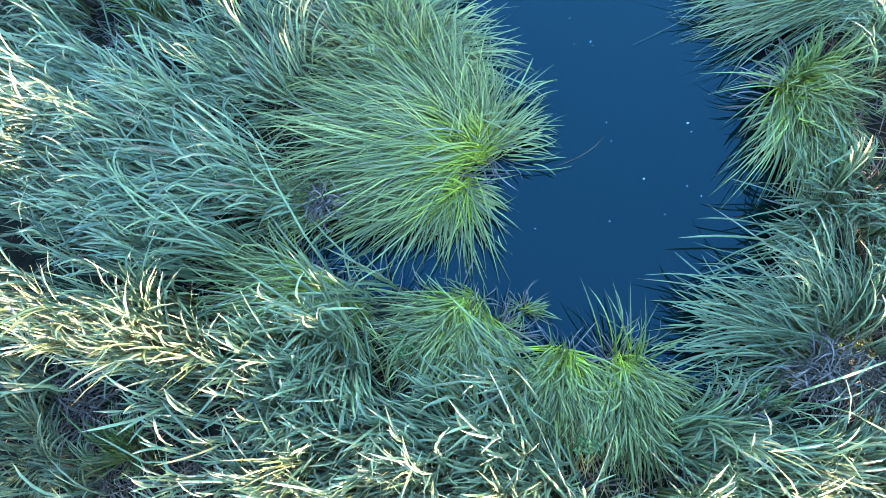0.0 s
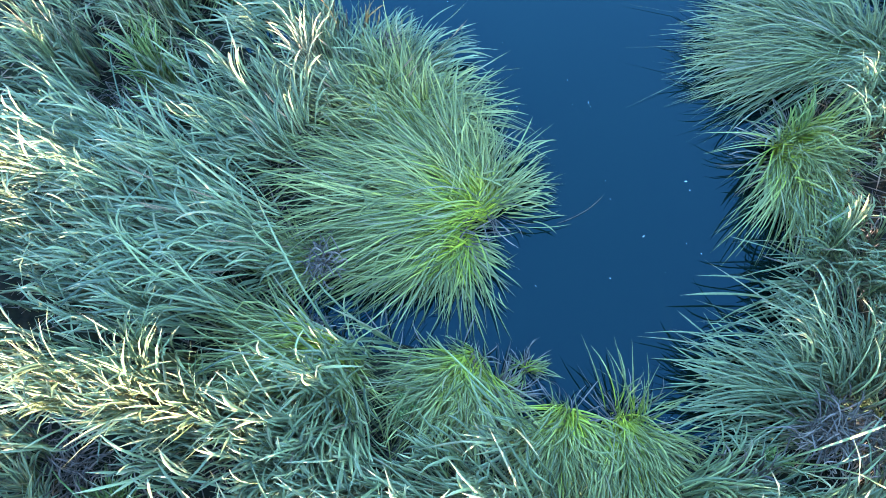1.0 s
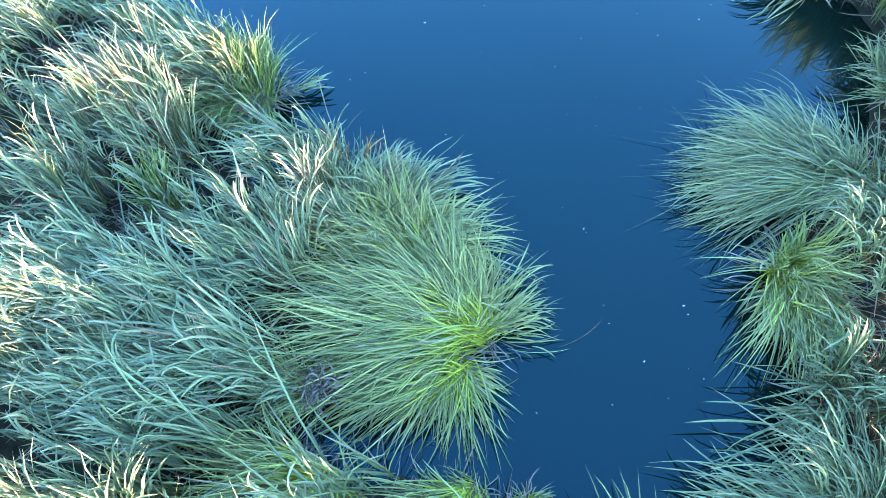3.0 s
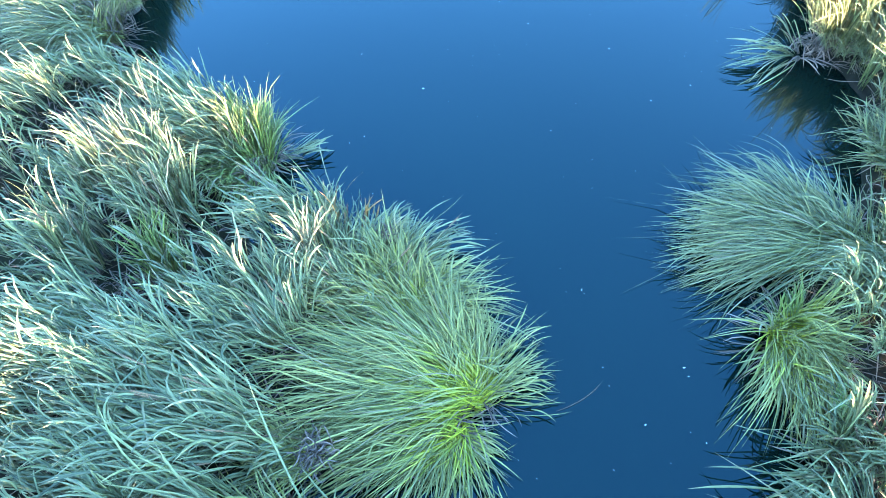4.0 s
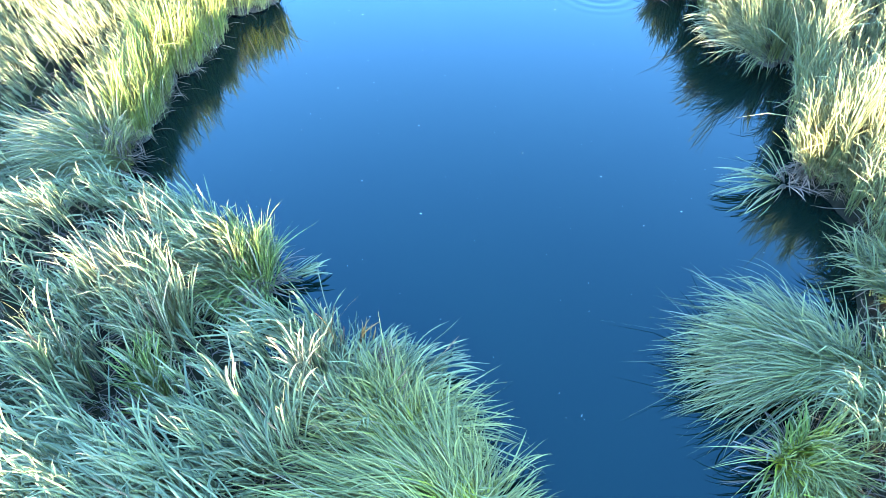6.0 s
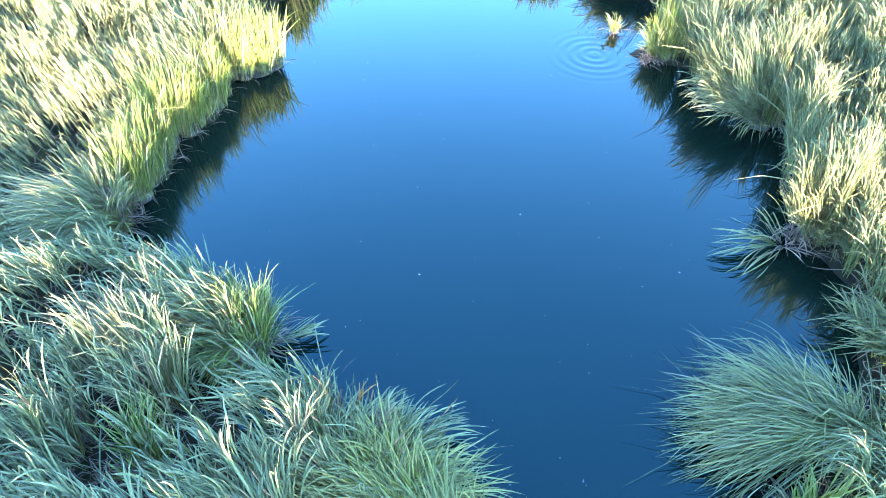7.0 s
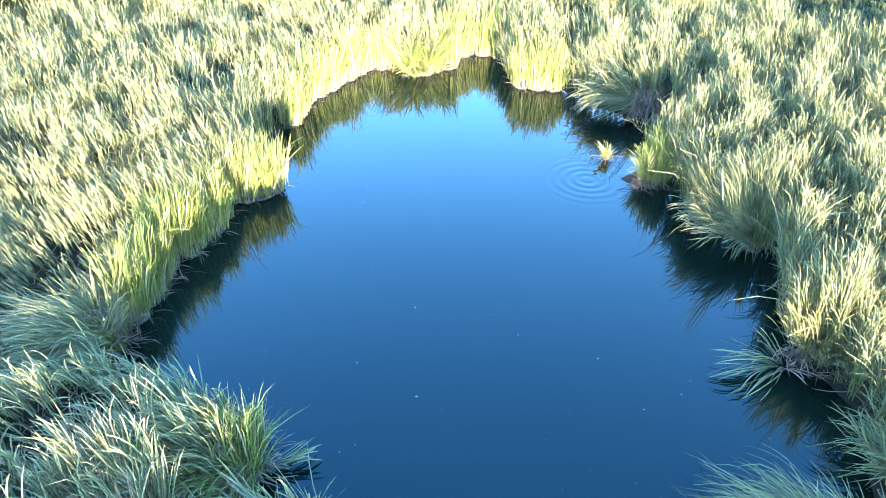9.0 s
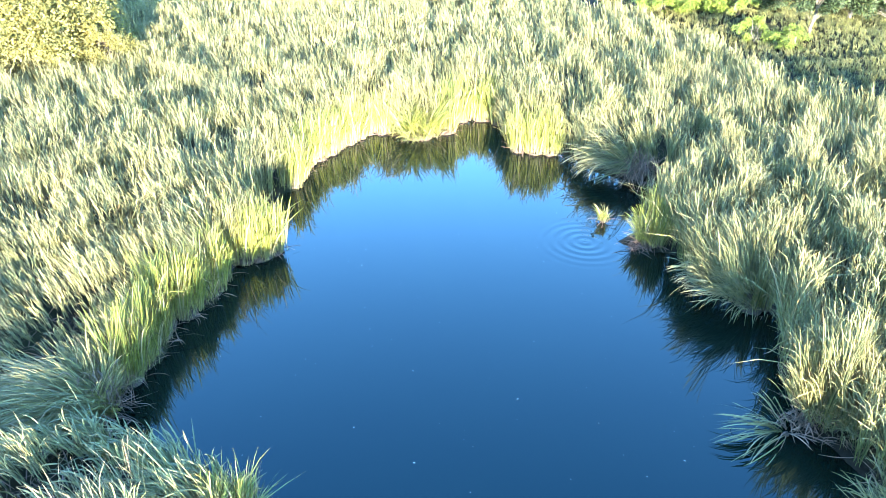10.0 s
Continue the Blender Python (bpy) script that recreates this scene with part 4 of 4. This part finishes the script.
def bed(name, label, x0, x1, y0, y1, per_m2, leaves, length, width, segments, seed, keep=None, material=CATTAIL, category="cattails", fan=0.22, droop=0.12, part_from=0.3, part_at=0.62, fill=0.6, wander=0.07, tousle=1.0):
    """Cattail plants over a stretch of marsh: each a fan of leaves that part from one leaning stem and bend over at the tip."""
    rng = np.random.RandomState(seed)
    n = int((x1 - x0) * (y1 - y0) * per_m2)
    x, y = rng.uniform(x0, x1, n), rng.uniform(y0, y1, n)
    # loose groups, with thin places between
    crowd = waves(x, y, 1.3, seed + 1) * 0.5 + waves(x, y, 4.5, seed + 2) * 0.5
    edge = shore_distance(x, y)
    ok = (edge > 0.08) & ((rng.uniform(-0.6, 0.4, n) < crowd + fill) | (edge < 0.5))
    ok &= np.abs(x) < 7.5 + 0.66 * np.maximum(y, 0)
    for cx, cy, r in KEEP_OUT:
        ok &= np.hypot(x - cx, y - cy) > r * rng.uniform(0.8, 1.1, n)
    if keep is not None:
        ok &= keep(x, y)
    x, y, edge = x[ok], y[ok], edge[ok]
    n = len(x)
    lx, ly = lean_field(x, y)
    tall = length * np.clip(1 + 0.20 * waves(x, y, 2.6, seed + 3) + 0.15 * waves(x, y, 0.9, seed + 4) + rng.normal(0, 0.08, n), 0.5, 1.4)
    for cx, cy, r, loss in SHORT:
        tall = tall * (1 - loss * np.exp(-((x - cx) ** 2 + (y - cy) ** 2) / (r * r)))
    lx, ly = lx + rng.normal(0, wander, n), ly + rng.normal(0, wander, n)
    size = np.hypot(lx, ly)
    lx, ly = (v * np.minimum(size, 0.9) / np.maximum(size, 1e-6) for v in (lx, ly))
    stem = np.stack([lx, ly, np.sqrt(1 - lx ** 2 - ly ** 2)], 1)
    foot = np.stack([x, y, ground_height(x, y)], 1)
    m = n * leaves
    stem, foot, tall, edge = (np.repeat(v, leaves, 0) for v in (stem, foot, tall, edge))
    L = tall * np.clip(rng.normal(0.9, 0.12, m), 0.45, 1.05)
    # leaves part from the stem at different heights, from the foot where the bed meets the water
    f = rng.uniform(part_from, part_at, m) * np.where(edge < 0.45, rng.uniform(0, 0.8, m), 1.0)
    rest = L * (1 - f)
    a = rng.uniform(0, 2 * np.pi, m)
    out = np.stack([np.cos(a), np.sin(a), np.zeros(m)], 1) * (rest * np.abs(rng.normal(0, fan, m)))[:, None]
    p0 = foot + stem * (L * f)[:, None] + rng.normal(0, 0.02, (m, 3)) * np.array([1, 1, 0])
    p2 = p0 + stem * rest[:, None] * np.array([1.15, 1.15, 0.96]) + out
    p1 = p0 + stem * (rest * rng.uniform(0.5, 0.62, m))[:, None] * np.array([0.75, 0.75, 1.1]) + out * 0.15
    aside = np.stack([-np.sin(a), np.cos(a), np.zeros(m)], 1) * (rest * rng.normal(0, 0.12, m) * tousle)[:, None]
    p1, p2 = p1 + aside, p2 - aside
    # some leaves are snapped over
    snap = rng.uniform(0, 1, m) < 0.07
    p2[snap, 2] = p1[snap, 2] - rest[snap] * rng.uniform(0.0, 0.25, snap.sum())
    p2[snap, :2] += rng.normal(0, 0.14, (snap.sum(), 2))
    w = width * np.clip(rng.normal(1, 0.2, m), 0.5, 1.4)
    ob = new(name, ribbons(name, p0, p1, p2, w, segments, rng, material, droop=droop, hook=0.06 * tousle, kinks=0.10 * tousle, start=f))
    return tagged(ob, label, category, kind="stuff")


BED = "dense blue-green cattail bed"
bed("cattail_bed", BED + " lodged by wind, with sunlit tips", -11, 0.5, -3.5, 4.0, 42, 9, 1.9, 0.024, 5, 1, fan=0.36, droop=0.16, part_from=0.45, part_at=0.82, fill=-0.02)
bed("cattail_bed", BED + " combed back from the pond's corner", -11, 0.5, 4.0, 9.5, 42, 9, 1.4, 0.021, 5, 21, fan=0.32, droop=0.16, wander=0.1, part_from=0.45, part_at=0.82, fill=0.02)
bed("cattail_bed", BED + " on the near bank with pale bent tips", 0.5, 6.5, -3.5, 1.2, 44, 9, 1.8, 0.024, 5, 2, fan=0.36, droop=0.2, part_from=0.45, part_at=0.82, fill=0.3)
bed("cattail_bed", BED + " leaning towards the pond", 6.5, 14, -3.5, 1.2, 24, 8, 1.85, 0.022, 4, 31)
bed("cattail_bed", BED + " leaning towards the pond", 5.0, 14, 1.2, 9.0, 42, 9, 1.3, 0.022, 4, 3, fan=0.3, droop=0.15, wander=0.1, part_from=0.5, part_at=0.85, fill=0.3)
bed("cattail_bed", BED + " leaning towards the pond", 6.2, 16, 9.0, 12.5, 60, 9, 1.65, 0.017, 4, 13, fan=0.3, droop=0.15, wander=0.1, part_from=0.5, part_at=0.85, fill=0.45)
bed("cattail_bed", BED + " swirled by wind beside the long bank", -20, -3, 9.5, 20, 84, 8, 1.7, 0.016, 3, 4, fan=0.24, wander=0.08, part_from=0.58, part_at=0.9, fill=0.5, tousle=0.8)
bed("cattail_bed", BED + " standing upright with sunlit tops", 3, 20, 12.5, 23, 84, 8, 1.7, 0.016, 3, 5, fan=0.26, wander=0.08, part_from=0.58, part_at=0.9, fill=0.5, tousle=0.8)
bed("cattail_bed", BED + " glowing in low sun at the pond's end", -24, 20, 20, 32, 70, 7, 1.75, 0.019, 2, 6, fan=0.22, wander=0.07, part_from=0.6, part_at=0.9, fill=0.6, tousle=0.8, keep=lambda x, y: ~in_meadow(x, y) & ((y > 23) | (x < 3)))
bed("cattail_bed", "far upright cattail bed in low sun", -32, 22, 32, 46, 46, 7, 1.75, 0.025, 2, 7, fan=0.22, wander=0.07, part_from=0.6, part_at=0.9, fill=0.6, tousle=0.8, keep=lambda x, y: ~in_meadow(x, y))
bed("cattail_bed", "distant pale green cattail bed in low sun", -42, 20, 46, 66, 20, 6, 1.8, 0.028, 2, 8, fan=0.15, wander=0.06, part_from=0.55, part_at=0.86, fill=0.7, keep=lambda x, y: ~in_meadow(x, y))
# two unseen beds behind the eye, added to keep low sun off the near bank
bed("cattail_bed", "unseen cattail bed added back of the near bank to shade it", -16, -2.5, -24, -3.5, 5, 8, 2.3, 0.045, 2, 9)
bed("cattail_bed", "unseen tall dense cattail bed added behind the near bank for shade", -2.5, 18, -24, -3.5, 5, 8, 2.1, 0.045, 2, 11)
bed("meadow_grass", "uneven yellow-green meadow grass", 8, 42, 24, 60, 44, 7, 0.42, 0.014, 2, 10, keep=lambda x, y: in_meadow(x, y) & (x - 0.5 * y < 8), material=MEADOW, category="grass", fan=0.35, droop=0.2, part_from=0.0, part_at=0.3, fill=0.9)


def litter():
    """Matted dead leaves on the ground under the near beds."""
    rng = np.random.RandomState(77)
    n = 8000
    x, y = rng.uniform(-10, 10, n), rng.uniform(-3, 13, n)
    ok = shore_distance(x, y) > 0.05
    x, y = x[ok], y[ok]
    n = len(x)
    a, d = rng.uniform(0, 2 * np.pi, n), rng.uniform(0.2, 0.8, n)
    z = ground_height(x, y) + rng.uniform(0.0, 0.22, n)
    p0 = np.stack([x, y, z], 1)
    p2 = p0 + np.stack([d * np.cos(a), d * np.sin(a), rng.normal(0, 0.05, n)], 1)
    p1 = (p0 + p2) / 2 + np.stack([rng.normal(0, 0.08, n), rng.normal(0, 0.08, n), rng.uniform(0, 0.1, n)], 1)
    tagged(new("dead_litter", ribbons("dead_litter", p0, p1, p2, 0.02, 3, rng, STRAW)), "matted grey-tan dead cattail leaves on the ground", "dead leaves", kind="stuff")


litter()


# ---- trees ----
def tree(name, x, y, height, spread, label, leaf, leaf_size, count, trunk=0.16, low=0.15, stems=1, category="tree", clumps=26):
    rng = np.random.RandomState(next(SEEDS))
    ob = thing(name, x, y, float(ground_height(np.array([x]), np.array([y]))[0]) - 0.05, label, category, "trees and shrubs beyond the marsh")
    bm = bmesh.new()

    def limb(a, b, r1, r2, steps=4):
        a, b = Vector(a), Vector(b)
        rings = []
        for i in range(steps + 1):
            f = i / steps
            c = a.lerp(b, f) + Vector(rng.normal(0, 0.03 * (b - a).length, 3)) * (0 < i < steps)
            q = (b - a).to_track_quat("Z", "Y")
            r = r1 + (r2 - r1) * f
            rings.append([bm.verts.new(c + q @ Vector((r * math.cos(k * math.pi / 3), r * math.sin(k * math.pi / 3), 0))) for k in range(6)])
        for lo, hi in zip(rings, rings[1:]):
            for k in range(6):
                bm.faces.new((lo[k], lo[(k + 1) % 6], hi[(k + 1) % 6], hi[k]))

    centres = []
    for _ in range(clumps):
        h = rng.uniform(low, 1.0)
        wide = spread * math.sin(math.pi * min(1, 0.22 + 0.78 * h)) ** 0.7
        a, r = rng.uniform(0, 2 * math.pi), wide * math.sqrt(rng.uniform(0.05, 1))
        centres.append((r * math.cos(a), r * math.sin(a), h * height * rng.uniform(0.9, 1.05), wide * rng.uniform(0.2, 0.38)))
    for s in range(stems):
        a = 2 * math.pi * s / stems
        top = (math.cos(a) * spread * 0.3 * (stems > 1), math.sin(a) * spread * 0.3 * (stems > 1), height * 0.85)
        limb((math.cos(a) * 0.1 * (stems > 1), math.sin(a) * 0.1 * (stems > 1), 0), top, trunk, trunk * 0.25, 6)
    for cx, cy, cz, _ in centres:
        limb((0, 0, cz * 0.5), (cx * 0.8, cy * 0.8, cz * 0.95), trunk * 0.16, trunk * 0.04, 3)
    me = bpy.data.meshes.new("trunk")
    bm.to_mesh(me)
    bm.free()
    me.materials.append(BARK)
    part("trunk", me, ob, "grey-brown trunk and limbs")
    c = np.array(centres)[rng.randint(0, len(centres), count)]
    v = rng.normal(0, 1, (count, 3))
    v /= np.linalg.norm(v, axis=1, keepdims=True)
    at = c[:, :3] + v * (c[:, 3] * rng.uniform(0.35, 1.05, count))[:, None] * np.array([1, 1, 0.8])
    at[:, 2] = np.maximum(at[:, 2], 0.1)
    d = v * 0.6 + rng.normal(0, 0.6, (count, 3)) + np.array([0, 0, -0.1])
    d /= np.linalg.norm(d, axis=1, keepdims=True)
    size = leaf_size * rng.uniform(0.6, 1.4, count)[:, None]
    p1 = at + d * size * 0.5 + rng.normal(0, 0.1, (count, 3)) * size
    part("crown", ribbons("crown", at, p1, at + d * size, leaf_size * 0.5, 2, rng, leaf, 1.2, 0.8), ob)
    return ob


tree("willow", -19.8, 30.4, 6.6, 4.2, "broad yellow-green willow standing in the cattails", WILLOW, 0.12, 110000, 0.12, 0.03, 4, clumps=190)
tree("willow", -15.9, 30.0, 3.2, 1.5, "low grey-green willow bush in the cattails", WILLOW, 0.09, 30000, 0.06, 0.03, 4, clumps=60)
tree("alder", 17.1, 38.5, 4.6, 1.0, "young grey-green tree with a pale trunk", ALDER, 0.14, 8670, 0.1, 0.25, clumps=40)
tree("alder", 20.3, 41.6, 6.5, 1.9, "dark leafy tree at the meadow's edge", ALDER, 0.15, 9392, 0.13, 0.15, clumps=40)
tree("alder", 22.0, 40.9, 6.5, 2.0, "dark leafy tree at the meadow's edge", ALDER, 0.15, 9392, 0.13, 0.12, clumps=40)
tree("alder", 24.0, 42.2, 7.0, 2.4, "dark leafy tree at the meadow's edge", ALDER, 0.15, 9392, 0.13, 0.12, clumps=40)
tree("alder", 16.9, 44.3, 4.6, 1.9, "dark leafy tree at the meadow's edge", ALDER, 0.16, 7947, 0.13, 0.08, clumps=40)
tree("alder", 19.1, 45.5, 7.5, 2.6, "dark leafy tree at the meadow's edge", ALDER, 0.17, 9392, 0.16, 0.08, clumps=40)
tree("alder", 21.6, 45.5, 8.0, 2.8, "dark leafy tree at the meadow's edge", ALDER, 0.17, 9392, 0.16, 0.08, clumps=40)
tree("alder", 24.7, 45.7, 8.5, 3.2, "dark leafy tree at the meadow's edge", ALDER, 0.17, 9392, 0.16, 0.08, clumps=40)
tree("alder", 16.9, 48.7, 7.5, 3.0, "dark leafy tree at the meadow's edge", ALDER, 0.19, 7947, 0.16, 0.08, clumps=40)
# trees outside the view on the right, added only for their long shadows
for tx, ty, th in ((28.0, 21.0, 7.0), (31.5, 22.5, 8.0), (35.0, 24.0, 8.0)):
    tree("alder", tx, ty, th, 2.6, "unseen dark leafy tree added to shade the meadow's edge", ALDER, 0.2, 6000, 0.16, 0.08, clumps=40)
tree("shrub", 11.0, 45.7, 2.6, 1.5, "sunlit yellow-green shrub at the meadow's edge", SHRUB, 0.09, 12000, 0.06, 0.05, 4, "shrub")
tree("shrub", 12.4, 44.9, 2.8, 1.5, "sunlit yellow-green shrub at the meadow's edge", SHRUB, 0.09, 12000, 0.06, 0.05, 4, "shrub")
tree("shrub", 13.8, 44.0, 2.8, 1.5, "sunlit yellow-green shrub at the meadow's edge", SHRUB, 0.09, 12000, 0.06, 0.05, 4, "shrub")
tree("shrub", 14.8, 43.2, 2.4, 1.2, "sunlit yellow-green shrub at the meadow's edge", SHRUB, 0.09, 9000, 0.06, 0.05, 4, "shrub")
tree("shrub", 14.4, 38.6, 1.5, 1.1, "low yellow-green shrub in the meadow", SHRUB, 0.07, 7000, 0.04, 0.05, 4, "shrub")
tree("shrub", 15.7, 37.2, 1.2, 0.9, "low yellow-green shrub in the meadow", SHRUB, 0.07, 6000, 0.04, 0.05, 4, "shrub")


# ---- floating litter ----
def floating_leaf(x, y, size, turn):
    bm = bmesh.new()
    k = 8
    rim = [bm.verts.new((size * math.cos(2 * math.pi * i / k), size * 0.42 * math.sin(2 * math.pi * i / k), 0.004 + 0.10 * size * (math.cos(2 * math.pi * i / k) ** 2))) for i in range(k)]
    top = bm.verts.new((0, 0, 0.004 + 0.06 * size))
    for i in range(k):
        bm.faces.new((rim[i], rim[(i + 1) % k], top))
    low = [bm.verts.new((v.co.x, v.co.y, v.co.z - 0.002)) for v in rim]
    for i in range(k):
        bm.faces.new((rim[(i + 1) % k], rim[i], low[i], low[(i + 1) % k]))
    me = bpy.data.meshes.new("floating_leaf")
    bm.to_mesh(me)
    bm.free()
    me.materials.append(FLOAT)
    ob = new("floating_leaf", me)
    ob.matrix_world = pose(x, y, 0.0, 0, 0, turn)
    tagged(ob, "small bleached leaf scrap floating on the pond", "leaf", "floating scraps")


for fx, fy, fs in ((3.19, 4.14, 0.03), (3.24, 4.01, 0.018), (2.57, 3.28, 0.026), (1.8, 5.33, 0.014), (3.17, 3.21, 0.015), (2.86, 2.78, 0.013), (1.08, 2.48, 0.016), (-3.01, 13.0, 0.02),
                   (-2.24, 13.25, 0.022), (-2.1, 10.1, 0.024), (-0.89, 9.29, 0.03), (1.02, 11.09, 0.026), (2.43, 11.52, 0.016), (2.54, 10.5, 0.025), (3.95, 9.63, 0.026), (3.2, 9.22, 0.02),
                   (4.18, 7.88, 0.018), (1.59, 7.43, 0.015), (2.05, 7.23, 0.016), (1.79, 5.31, 0.018), (-1.83, 8.12, 0.018), (-2.07, 7.96, 0.018), (1.48, 5.67, 0.014), (2.79, 7.62, 0.014),
                   (-2.85, 16.03, 0.03), (-2.86, 16.88, 0.03), (-1.13, 11.83, 0.026), (1.93, 16.55, 0.022)):
    floating_leaf(fx, fy, fs * 0.75, (fx * 137 + fy * 71) % 180)


def fluff():
    """Tiny seed scraps scattered on the open water."""
    rng = np.random.RandomState(91)
    x, y = rng.uniform(-6, 6, 700), rng.uniform(1, 26, 700)
    ok = shore_distance(x, y) < -0.4
    x, y = x[ok][:120], y[ok][:120]
    n = len(x)
    a, d = rng.uniform(0, 2 * np.pi, n), rng.uniform(0.006, 0.02, n)
    p0 = np.stack([x, y, np.full(n, 0.006)], 1)
    p2 = p0 + np.stack([d * np.cos(a), d * np.sin(a), np.zeros(n)], 1)
    me = ribbons("floating_fluff", p0, (p0 + p2) / 2 + np.array([0, 0, 0.004]), p2, 0.012, 3, rng, FLOAT, 0.05, 0.9, 0.02, 0.0)
    tagged(new("floating_fluff", me), "scattered specks of seed fluff on the pond", "seed fluff", kind="stuff")


fluff()


def floating_strand():
    rng = np.random.RandomState(5)
    me = ribbons("floating_strand", [(1.36, 3.4, 0.006)], [(1.83, 3.58, 0.006)], [(2.01, 3.91, 0.006)], 0.012, 8, rng, STRAW, 0.02)
    tagged(new("floating_strand", me), "thin tan reed strand floating on the pond", "reed strand")


floating_strand()
